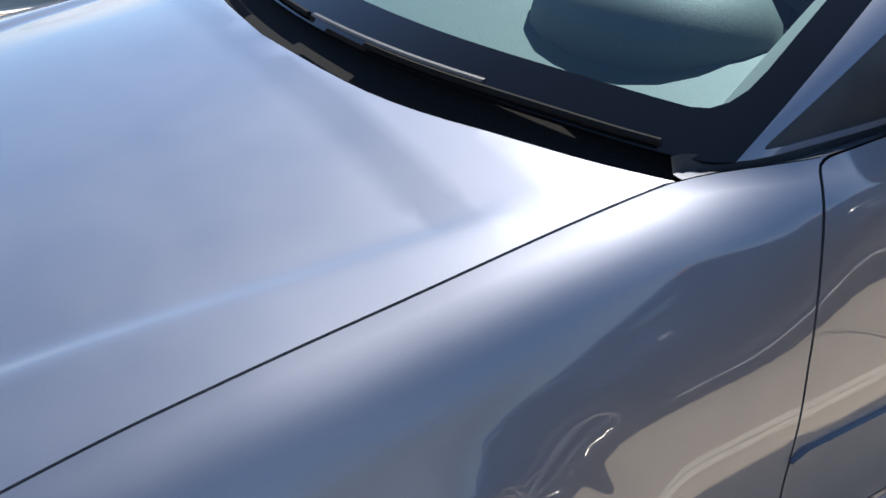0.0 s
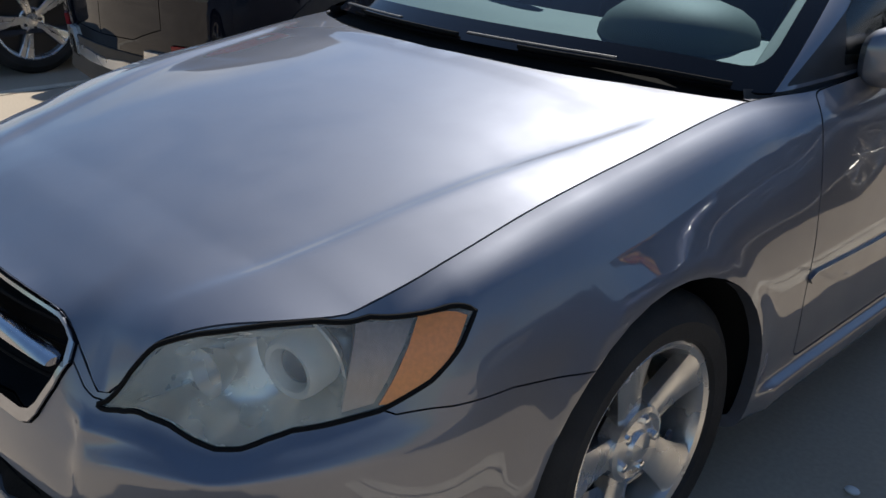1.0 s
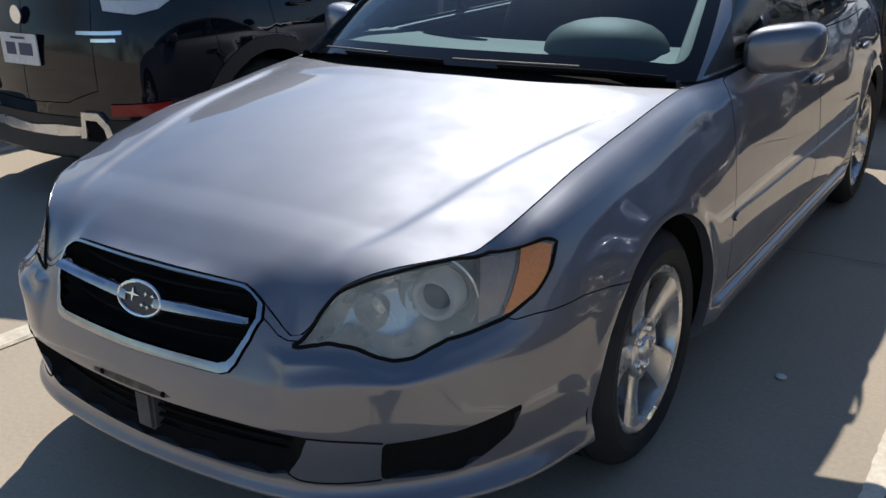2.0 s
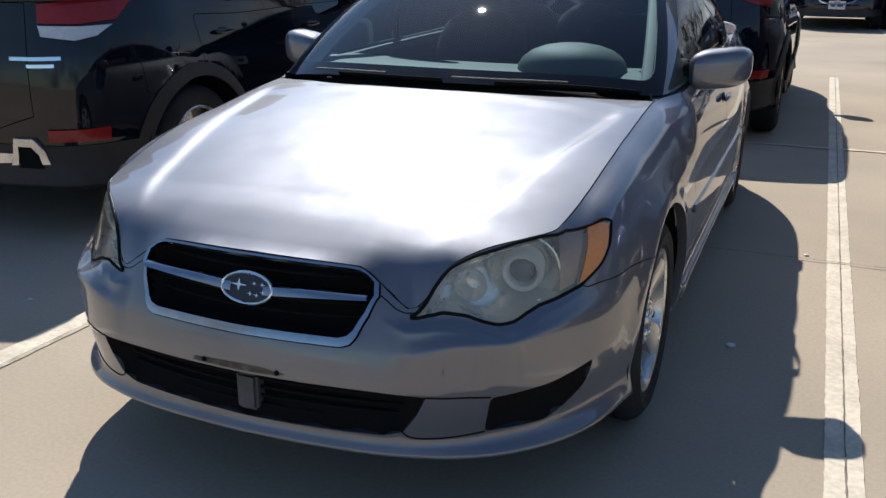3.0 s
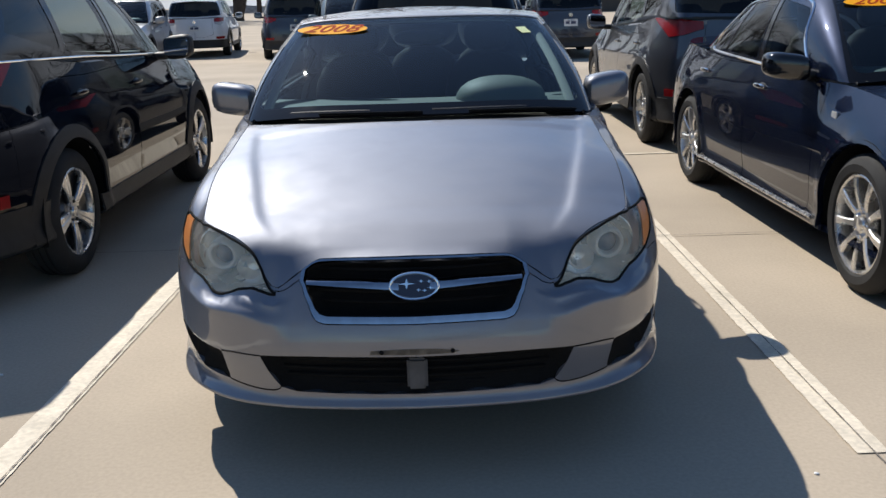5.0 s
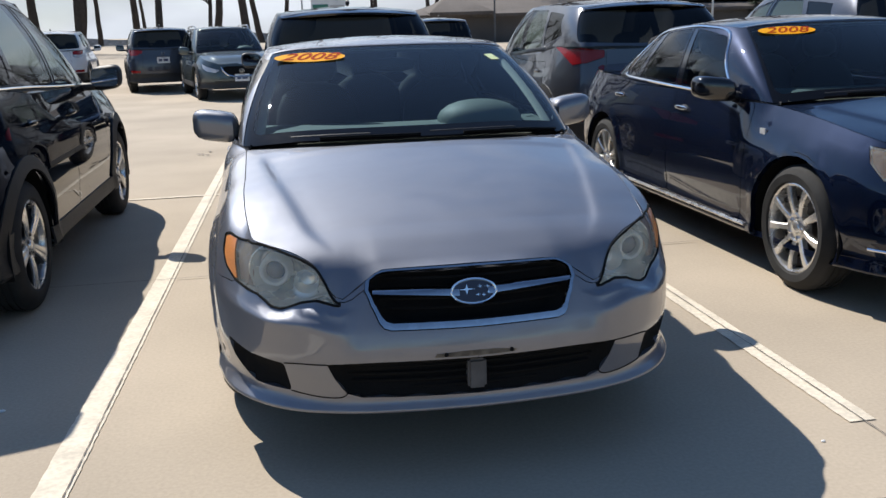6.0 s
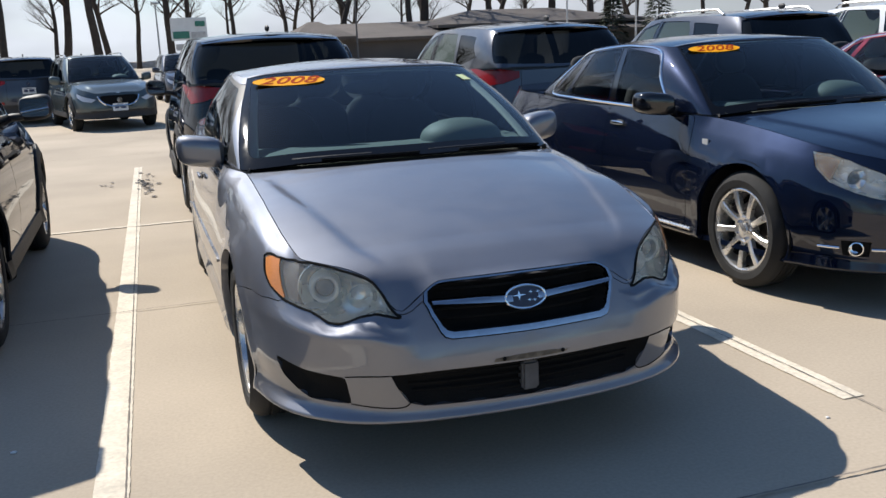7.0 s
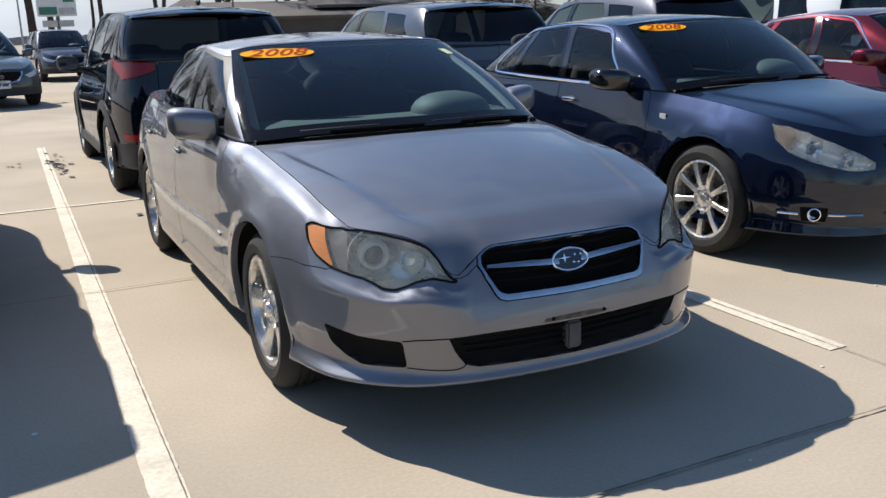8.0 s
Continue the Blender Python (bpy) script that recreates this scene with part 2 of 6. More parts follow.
class Surface:
    """A smooth sheet over a plane domain (a, b); a runs from -A to A and the left half mirrors the right one."""
    mirrored = True

    def half(self, a, b):
        raise NotImplementedError

    def P(self, a, b):
        a, b = np.atleast_1d(np.asarray(a, float)), np.atleast_1d(np.asarray(b, float))
        if not self.mirrored:
            return self.half(a, b)
        p = self.half(np.abs(a), b)
        p[:, 0] *= np.where(a < 0, -1.0, 1.0)
        return p

    def N(self, a, b, e=0.002):
        a, b = np.atleast_1d(np.asarray(a, float)), np.atleast_1d(np.asarray(b, float))
        n = np.cross(self.P(a + e, b) - self.P(a - e, b), self.P(a, np.minimum(b + e, self.top)) - self.P(a, np.maximum(b - e, 0)))
        return n / np.maximum(np.linalg.norm(n, axis=1, keepdims=True), 1e-12)

    def find(self, u, z, axis):
        """The domain point on the right half whose place has that x (axis 0) or y (axis 1), and that z."""
        self.net()
        ga, gb, gp, pa, pb = self.grid
        ok = (gp[:, 1] < self.split) if axis == 0 else (gp[:, 0] > self.side)
        d = (gp[:, axis] - u) ** 2 + (gp[:, 2] - z) ** 2 + np.where(ok, 0, 1e3)
        i = int(np.argmin(d))
        j = np.array([[pa[i, axis], pb[i, axis]], [pa[i, 2], pb[i, 2]]])
        a, b = ga[i], gb[i]
        if abs(np.linalg.det(j)) > 1e-4:
            s = np.clip(np.linalg.solve(j, [u - gp[i, axis], z - gp[i, 2]]), -0.015, 0.015)
            a, b = a + s[0], b + s[1]
        return float(np.clip(a, 0, self.A)), float(np.clip(b, 0, self.top))

    def net(self):
        """A fine net of places over the right half, kept for find()."""
        if self.grid is None:
            na, nb = 320, 72
            la, lb = np.linspace(0, self.A, na), np.linspace(0, self.top, nb)
            ga, gb = np.meshgrid(la, lb, indexing="ij")
            p = self.P(ga.ravel(), gb.ravel()).reshape(na, nb, 3)
            pa, pb = np.gradient(p, la, axis=0), np.gradient(p, lb, axis=1)
            self.grid = (ga.ravel(), gb.ravel(), p.reshape(-1, 3), pa.reshape(-1, 3), pb.reshape(-1, 3))


class Shell(Surface):
    """A car's lower body: sections, given as insets from a plan curve and heights, swept round the plan."""
    grid = None

    def __init__(self, plan, stations, rows, arches=(), tall=0.75, split=-0.3, side=0.5, extra=None):
        self.curve = cubic(plan)
        n = len(plan) - 1
        t = np.linspace(0, n, 1200)
        q = self.curve(t)
        s = np.concatenate([[0], np.cumsum(np.linalg.norm(np.diff(q, axis=0), axis=1))])
        self.t_of, self.s_of, self.A, self.top = (s, t), (t, s), s[-1], tall
        self.stations, self.rows, self.arches = [float(np.interp(k, t, s)) for k in stations], rows, arches
        self.split, self.side, self.extra = split, side, extra
        self.index = (t, s)

    def at(self, row):
        """A row's stations, as lengths along the plan; a row may bring its own."""
        return np.interp(row[2], *self.index) if len(row) > 2 else self.stations

    def half(self, a, b):
        t = np.interp(a, *self.t_of)
        q, d = self.curve(t), self.curve(t, 1)
        d = d / np.linalg.norm(d, axis=1, keepdims=True)
        n = np.stack([d[:, 1], -d[:, 0]], 1)
        k = np.linspace(0, self.top, len(self.rows))
        inset = hermite(k, np.stack([hermite(self.at(r), r[0], a) for r in self.rows], 1), np.clip(b, 0, self.top))
        z = hermite(k, np.stack([hermite(self.at(r), r[1], a) for r in self.rows], 1), np.clip(b, 0, self.top))
        for y0, z0, r0, lift in self.arches:
            r = np.hypot(q[:, 1] - y0, z - z0)
            inset = inset - lift * np.exp(-((r - r0) / 0.045) ** 2) * (q[:, 0] > 0.5)
        if self.extra:
            inset = inset - self.extra(q[:, 0], q[:, 1], z)
        p = q - n * inset[:, None]
        return np.column_stack([p, z])


class Cabin(Surface):
    """Windscreen, pillars, side windows and rear window as one band between the belt line and the roof's edge."""
    grid = None

    def __init__(self, base, top_edge, bulge=0.03, tall=0.5, split=0.9, side=0.45):
        self.lo, self.hi, self.bulge, self.top = cubic(base), cubic(top_edge), bulge, tall
        n = len(base) - 1
        t = np.linspace(0, n, 1200)
        q = self.lo(t)
        s = np.concatenate([[0], np.cumsum(np.linalg.norm(np.diff(q, axis=0), axis=1))])
        self.t_of, self.A = (s, t), s[-1]
        self.split, self.side = split, side

    def half(self, a, b):
        t = np.interp(a, *self.t_of)
        v = np.clip(b / self.top, 0, 1)[:, None]
        lo, hi = self.lo(t), self.hi(t)
        d = self.lo(t, 1)
        n = np.stack([d[:, 1], -d[:, 0], 0 * t], 1)
        n /= np.maximum(np.linalg.norm(n, axis=1, keepdims=True), 1e-9)
        return lo + (hi - lo) * v + (n + np.array([0, 0, 0.4])) * self.bulge * 4 * v * (1 - v)


class Height(Surface):
    """A sheet seen from above: z = height(x, y)."""
    mirrored = False
    grid = None

    def __init__(self, height):
        self.height, self.top = height, 1e9

    def half(self, a, b):
        return np.column_stack([a, b, self.height(a, b)])

    def N(self, a, b, e=0.002):
        a, b = np.atleast_1d(np.asarray(a, float)), np.atleast_1d(np.asarray(b, float))
        n = np.cross(self.P(a + e, b) - self.P(a - e, b), self.P(a, b + e) - self.P(a, b - e))
        return n / np.linalg.norm(n, axis=1, keepdims=True)


def inside(poly, a, b):
    """Which of the points lie in the polygon."""
    p = np.asarray(poly, float)
    x0, y0 = p[:, 0], p[:, 1]
    x1, y1 = np.roll(x0, -1), np.roll(y0, -1)
    hit = np.zeros(len(a), bool)
    for i in range(len(p)):
        if y0[i] != y1[i]:
            c = (y0[i] > b) != (y1[i] > b)
            hit ^= c & (a < (x1[i] - x0[i]) * (b - y0[i]) / (y1[i] - y0[i]) + x0[i])
    return hit


def dense(poly, step, closed=True):
    p = [np.asarray(q, float) for q in poly]
    out = []
    for i in range(len(p) if closed else len(p) - 1):
        q0, q1 = p[i], p[(i + 1) % len(p)]
        n = max(1, int(math.ceil(np.linalg.norm(q1 - q0) / step)))
        out += [q0 + (q1 - q0) * k / n for k in range(n)]
    if not closed:
        out.append(p[-1])
    return np.array(out)


def rounded(poly, r, n=5):
    """A polygon with its corners rounded by r (one value, or one for each corner)."""
    p = [np.asarray(q, float) for q in poly]
    out = []
    for i, q in enumerate(p):
        ri = r[i] if isinstance(r, (list, tuple)) else r
        u, v = p[i - 1] - q, p[(i + 1) % len(p)] - q
        lu, lv = np.linalg.norm(u), np.linalg.norm(v)
        k = min(ri, lu * 0.48, lv * 0.48)
        if k < 1e-4:
            out.append(q)
            continue
        s, e = q + u / lu * k, q + v / lv * k
        out += [(1 - t) ** 2 * s + 2 * t * (1 - t) * q + t * t * e for t in np.linspace(0, 1, n)]
    return np.array(out)


def smooth_line(pts, n=40):
    f = cubic(pts, mirror=False)
    return f(np.linspace(0, len(pts) - 1, n))
# ---- meshes ----
from mathutils.geometry import delaunay_2d_cdt


def mesh_ob(name, verts, faces, material, parent=None, label="", normals=None, smooth=True):
    me = bpy.data.meshes.new(name)
    me.from_pydata([tuple(map(float, v)) for v in verts], [], [tuple(int(i) for i in f) for f in faces])
    me.materials.append(material)
    if smooth:
        me.polygons.foreach_set("use_smooth", [True] * len(me.polygons))
    if normals is not None:
        me.normals_split_custom_set([tuple(map(float, n)) for n in normals])
    me.update()
    ob = new(name, me)
    if parent is not None:
        ob.parent = parent
    if label:
        tagged(ob, label)
    return ob


def part(name, bm, material, parent, label=""):
    """Links a bmesh as one mesh object under a thing or a part; edges sharper than 35 degrees stay crisp."""
    bmesh.ops.recalc_face_normals(bm, faces=bm.faces)
    for f in bm.faces:
        f.smooth = True
    for e in bm.edges:
        if len(e.link_faces) == 2 and e.calc_face_angle(0) > 0.6:
            e.smooth = False
    me = bpy.data.meshes.new(name)
    bm.to_mesh(me)
    bm.free()
    me.materials.append(material)
    ob = new(name, me)
    if parent is not None:
        ob.parent = parent
    if label:
        tagged(ob, label)
    return ob


def cut_sheet(surf, a0, a1, b0, b1, polys, step, fine=None, lines=()):
    """Triangles of a sheet's domain with every polygon's outline as real edges. Returns domain points and triangles."""
    fine = fine or step
    pts, edges = [], []

    def loop(q):
        k = len(pts)
        pts.extend(map(tuple, q))
        edges.extend((k + i, k + (i + 1) % len(q)) for i in range(len(q)))
    loop(dense([(a0, b0), (a1, b0), (a1, b1), (a0, b1)], step))
    for q in polys:
        loop(dense(q, fine))
    for q in lines:
        k, q = len(pts), dense(q, fine * 0.6, False)
        pts.extend(map(tuple, q))
        edges.extend((k + i, k + i + 1) for i in range(len(q) - 1))
    o = np.array(pts)
    ga, gb = np.meshgrid(np.arange(a0 + step / 2, a1, step), np.arange(b0 + step / 2, b1, step), indexing="ij")
    g = np.column_stack([ga.ravel(), gb.ravel()])
    keep = np.ones(len(g), bool)
    for i in range(0, len(g), 2000):
        d = np.linalg.norm(g[i:i + 2000, None] - o[None], axis=2).min(1)
        keep[i:i + 2000] = d > step * 0.55
    pts.extend(map(tuple, g[keep]))
    v, _, f, _, _, _ = delaunay_2d_cdt([Vector(q) for q in pts], edges, [], 0, 1e-5)
    v = np.array([tuple(q) for q in v])
    f = np.array([q if len(q) == 3 else q[:3] for q in f])
    c = v[f].mean(1)
    ok = (c[:, 0] > a0) & (c[:, 0] < a1) & (c[:, 1] > b0) & (c[:, 1] < b1)
    area = np.cross(v[f[:, 1]] - v[f[:, 0]], v[f[:, 2]] - v[f[:, 0]])
    f = np.where((area < 0)[:, None], f[:, ::-1], f)
    return v, f[ok & (np.abs(area) > 1e-9)]


def panel(name, surf, v, f, material, parent, lift=0.0, gap=0.0, fold=0.0, label="", depth=None):
    """One panel of a sheet: its triangles, with a turned-in rim of the given depth and a gap round it."""
    used, inv = np.unique(f, return_inverse=True)
    f = inv.reshape(f.shape)
    dom = v[used]
    p, n = surf.P(dom[:, 0], dom[:, 1]), surf.N(dom[:, 0], dom[:, 1])
    tri = p[f]
    flip = np.einsum("ij,ij->i", np.cross(tri[:, 1] - tri[:, 0], tri[:, 2] - tri[:, 0]), n[f[:, 0]]) < 0
    f = np.where(flip[:, None], f[:, ::-1], f)
    count = {}
    for t in f:
        for i in range(3):
            count.setdefault((min(t[i], t[i - 1]), max(t[i], t[i - 1])), []).append((t[i - 1], t[i], t[i - 2]))
    rim = [e[0] for e in count.values() if len(e) == 1]
    if depth is not None:
        p = p - n * depth(dom)[:, None]
    p = p + n * lift
    if gap and rim:
        push = np.zeros_like(p)
        for i, j, k in rim:
            e = p[j] - p[i]
            w = p[k] - p[i]
            w = w - e * (w @ e) / max(e @ e, 1e-12)
            w /= max(np.linalg.norm(w), 1e-9)
            push[i] += w
            push[j] += w
        ln = np.linalg.norm(push, axis=1, keepdims=True)
        p = p + np.where(ln > 1e-6, push / np.maximum(ln, 1e-6), 0) * gap
    verts, faces = list(p), [tuple(t) for t in f]
    if depth is not None:
        return mesh_ob(name, verts, faces, material, parent, label)
    norms = [n[i] for t in f for i in t]
    if fold and rim:
        back = {}
        for i, j, k in rim:
            for q in (i, j):
                if q not in back:
                    back[q] = len(verts)
                    verts.append(p[q] - n[q] * fold)
            q = (j, i, back[i], back[j])
            m = np.cross(verts[q[1]] - verts[q[0]], verts[q[2]] - verts[q[0]])
            m = m / max(np.linalg.norm(m), 1e-12)
            faces.append(q)
            norms += [m] * 4
    return mesh_ob(name, verts, faces, material, parent, label, norms)


def pick(v, f, poly, invert=False):
    c = v[f].mean(1)
    k = inside(poly, c[:, 0], c[:, 1])
    return f[~k if invert else k]


def sweep(path, radius, material, name, parent, closed=False, sides=8, flat=1.0, up=(0, 0, 1), label="", taper=None):
    """A round or flattened bar along a path."""
    p = np.array(path, float)
    n = len(p)
    if closed:
        tan = np.roll(p, -1, 0) - np.roll(p, 1, 0)
    else:
        tan = np.gradient(p, axis=0)
    tan /= np.maximum(np.linalg.norm(tan, axis=1, keepdims=True), 1e-9)
    upv = np.tile(np.array(up, float), (n, 1))
    s = np.cross(tan, upv)
    s /= np.maximum(np.linalg.norm(s, axis=1, keepdims=True), 1e-6)
    w = np.cross(s, tan)
    bm = bmesh.new()
    rings = []
    for i in range(n):
        r = radius * (taper[i] if taper is not None else 1.0)
        rings.append([bm.verts.new(p[i] + (s[i] * math.cos(2 * math.pi * k / sides) + w[i] * math.sin(2 * math.pi * k / sides) * flat) * r) for k in range(sides)])
    for i in range(n if closed else n - 1):
        a, b = rings[i], rings[(i + 1) % n]
        for k in range(sides):
            bm.faces.new((a[k], a[(k + 1) % sides], b[(k + 1) % sides], b[k]))
    if not closed:
        bm.faces.new(rings[0][::-1])
        bm.faces.new(rings[-1])
    return part(name, bm, material, parent, label)


def lathe(profile, n=40, axis="X"):
    """A bmesh turned from (along, radius) pairs about the x or y axis."""
    bm = bmesh.new()
    rings = []
    for u, r in profile:
        ring = []
        for k in range(n):
            c, s = math.cos(2 * math.pi * k / n) * r, math.sin(2 * math.pi * k / n) * r
            ring.append(bm.verts.new((u, c, s) if axis == "X" else (c, u, s)))
        rings.append(ring)
    for a, b in zip(rings, rings[1:]):
        for k in range(n):
            bm.faces.new((a[k], a[(k + 1) % n], b[(k + 1) % n], b[k]))
    return bm


def slab(outline, thick, bevel=0.0, m=None):
    """A bmesh plate: a polygon in x, z, extruded from y = 0 to y = thick."""
    bm = bmesh.new()
    lo = [bm.verts.new((x, 0, z)) for x, z in outline]
    hi = [bm.verts.new((x, thick, z)) for x, z in outline]
    n = len(lo)
    front, backf = bm.faces.new(lo), bm.faces.new(hi[::-1])
    for i in range(n):
        bm.faces.new((lo[i], hi[i], hi[(i + 1) % n], lo[(i + 1) % n]))
    if bevel:
        bmesh.ops.bevel(bm, geom=list(front.edges) + list(backf.edges), offset=bevel, segments=2, affect="EDGES")
    if m is not None:
        bm.transform(m)
    return bm


def block(x0, x1, y0, y1, z0, z1, bevel=0.01, seg=2, m=None):
    bm = bmesh.new()
    bmesh.ops.create_cube(bm, size=1)
    for v in bm.verts:
        v.co = Vector(((x0 + x1) / 2 + v.co.x * (x1 - x0), (y0 + y1) / 2 + v.co.y * (y1 - y0), (z0 + z1) / 2 + v.co.z * (z1 - z0)))
    if bevel:
        bmesh.ops.bevel(bm, geom=list(bm.edges), offset=bevel, segments=seg, affect="EDGES")
    if m is not None:
        bm.transform(m)
    return bm


def blob(cx, cy, cz, rx, ry, rz, power=2.6, n=20, m=None):
    """A rounded-box ellipsoid."""
    bm = bmesh.new()
    bmesh.ops.create_uvsphere(bm, u_segments=n, v_segments=n // 2 + 2, radius=1)
    for v in bm.verts:
        c = v.co
        k = (abs(c.x) ** power + abs(c.y) ** power + abs(c.z) ** power) ** (-1 / power)
        v.co = Vector((cx + c.x * k * rx, cy + c.y * k * ry, cz + c.z * k * rz))
    if m is not None:
        bm.transform(m)
    return bm


def thing(name, m, label, category, group="", kind=""):
    ob = new(name)
    ob.empty_display_size = 0.1
    ob.matrix_world = m
    return tagged(ob, label, category, group, kind)
# ---- wheels ----
WHEELS = {}


def spoke_bm(r0, r1, w0, w1, x0, x1, thick, twist=0.0, bow=0.0):
    """One spoke in the wheel's plane, from radius r0 to r1, of widths w0 and w1; x0, x1: how far out its face stands."""
    bm = bmesh.new()
    n = 7
    rings = []
    for i in range(n):
        u = i / (n - 1)
        r = r0 + (r1 - r0) * u
        w = (w0 + (w1 - w0) * u) / 2 * (1 - 0.18 * math.sin(math.pi * u))
        x = x0 + (x1 - x0) * u + bow * math.sin(math.pi * u)
        c = twist * u
        ring = [(x - 0.006, c - w), (x, c - w * 0.7), (x, c + w * 0.7), (x - 0.006, c + w), (x - thick, c + w * 0.8), (x - thick, c - w * 0.8)]
        rings.append([bm.verts.new((px, py, r)) for px, py in ring])
    for a, b in zip(rings, rings[1:]):
        for k in range(6):
            bm.faces.new((a[k], a[(k + 1) % 6], b[(k + 1) % 6], b[k]))
    bm.faces.new(rings[0][::-1])
    bm.faces.new(rings[-1])
    return bm


def wheel_meshes(style):
    """Mesh data of one wheel, its outer face towards +x, hub at the origin: a list of (name, mesh, parent's name)."""
    if style in WHEELS:
        return WHEELS[style]
    R, rim, face, count, kind = style
    got = []

    def keep(name, bm, material, spin=0.0):
        bm.transform(Matrix.Rotation(spin, 4, "X"))
        ob = part(name, bm, material, None)
        got.append((name, ob.data))
        bpy.data.objects.remove(ob)
    w = 0.105
    tyre = [(w - 0.022, rim - 0.006), (w - 0.002, rim + 0.012), (w + 0.004, (rim + R) / 2), (w - 0.012, R - 0.022), (w - 0.026, R - 0.008), (w - 0.042, R - 0.001)]
    for u in (0.035, 0.0, -0.035):
        tyre += [(u + 0.007, R), (u + 0.006, R - 0.007), (u - 0.006, R - 0.007), (u - 0.007, R)]
    tyre += [(-w + 0.042, R - 0.001), (-w + 0.012, R - 0.022), (-w, (rim + R) / 2), (-w + 0.02, rim)]
    shift = face - 0.105
    keep("tyre", lathe([(u + shift, r) for u, r in tyre], 56), TYRE)
    lip = ALLOY
    keep("rim", lathe([(face - 0.02, rim + 0.004), (face - 0.012, rim + 0.006), (face - 0.008, rim - 0.002), (face - 0.014, rim - 0.012), (face - 0.05, rim - 0.022), (face - 0.17, rim - 0.026), (face - 0.19, rim)], 56), lip)
    keep("brake_disc", lathe([(face - 0.10, 0.02), (face - 0.10, rim * 0.66), (face - 0.115, rim * 0.66), (face - 0.115, 0.02)], 36), mat("brake_iron", (0.16, 0.14, 0.12), 0.45, 0.8, stain=0.3, stain_scale=20))
    hub = [(face - 0.07, 0.085), (face - 0.030, 0.080), (face - 0.026, 0.070), (face - 0.034, 0.055), (face - 0.030, 0.034), (face - 0.020, 0.030), (face - 0.016, 0.0005)]
    keep("hub", lathe(hub, 30), ALLOY)
    for k in range(5):
        a = 2 * math.pi * (k + 0.5) / 5
        keep("wheel_nut", lathe([(face - 0.04, 0.011), (face - 0.022, 0.010), (face - 0.020, 0.006), (face - 0.020, 0.0004)], 6), CHROME if kind != "twin" else DARK_ALLOY, 0)
        got[-1][1].transform(Matrix.Translation((0, 0.054 * math.sin(a), 0.054 * math.cos(a))))
    for k in range(count):
        a = 2 * math.pi * k / count
        if kind == "wide":
            keep("spoke", spoke_bm(0.045, rim - 0.004, 0.070, 0.128, face - 0.038, face - 0.012, 0.04, 0.012, -0.006), ALLOY, a)
        elif kind == "slim":
            keep("spoke", spoke_bm(0.05, rim - 0.006, 0.034, 0.046, face - 0.034, face - 0.012, 0.035, 0.0, 0.008), ALLOY, a)
        else:
            for o, w in ((0.20, 0.064), (-0.17, 0.048)):
                keep("petal", spoke_bm(0.045, rim - 0.004, 0.022, w, face - 0.030, face - 0.010, 0.02, 0.02 * o / abs(o), 0.006), ALLOY, a + o)
            keep("spoke", spoke_bm(0.03, rim - 0.004, 0.060, 0.105, face - 0.040, face - 0.016, 0.03, 0.0, 0.006), DARK_ALLOY, a)
    # dark disc added behind the spokes: darkens the gaps and hides the brake
    if kind not in ("wide", "slim"):
        keep("dark_gap_disc", lathe([(face - 0.046, 0.0005), (face - 0.052, rim * 0.6), (face - 0.044, rim - 0.012), (face - 0.06, rim - 0.008)], 40), DARK_ALLOY)
    if kind == "wide":
        keep("valve_mark", lathe([(face - 0.03, 0.012), (face - 0.024, 0.010), (face - 0.024, 0.0004)], 12), BADGE_BLUE)
        got[-1][1].transform(Matrix.Translation((0, 0.10, -0.06)))
    WHEELS[style] = got
    return got


def add_wheel(car, x, y, style, spin=0.0):
    side = 1 if x > 0 else -1
    m = pose(x, y, style[0]) @ Matrix.Rotation(0 if side > 0 else math.pi, 4, "Z") @ Matrix.Rotation(spin, 4, "X")
    top = None
    for name, me in wheel_meshes(style):
        if name == "rim":
            top = new("wheel", me)
            top.parent, top.matrix_local = car, m
    for name, me in wheel_meshes(style):
        if name != "rim":
            ob = new(name, me)
            ob.parent = top


# ---- cars ----
def plan_of(W, nose, tail, wb):
    """The outline seen from above, front axle at y = 0."""
    return [(0, nose), (0.30 * W, nose + 0.015), (0.54 * W, nose + 0.06), (0.73 * W, nose + 0.165), (0.87 * W, nose + 0.325), (0.953 * W, nose + 0.525), (0.985 * W, nose + 0.75),
            (0.994 * W, 0), (W, 0.53), (W, 1.2), (W, wb * 0.8), (0.99 * W, wb), (0.965 * W, tail - 0.55), (0.83 * W, tail - 0.19), (0.53 * W, tail - 0.05), (0, tail)]


STATIONS = [0, 1.1, 1.5, 1.8, 3, 5, 7, 7.75, 8.15, 10, 11, 13, 15]
FRACTION = [0, 0.04, 0.16, 0.36, 0.50, 0.66, 0.85, 1]
TUCK = [0.07, 0.004, 0.016, 0.0, 0.003, 0.014, 0.05]


def rows_of(bottom, tops, insets):
    """Plain sections between the sill and the top edge."""
    rows = []
    for k, f in enumerate(FRACTION):
        z = [bottom + (t - bottom) * f for t in tops]
        rows.append((insets if k == 7 else [TUCK[k] * (0.4 if k == 6 else 1.0) + (i * 0.35 if k == 6 else 0) for i in insets], z))
    return rows


def top_line(shell, n=260):
    a = np.linspace(0, shell.A, n)
    return a, shell.P(a, np.full(n, shell.top))


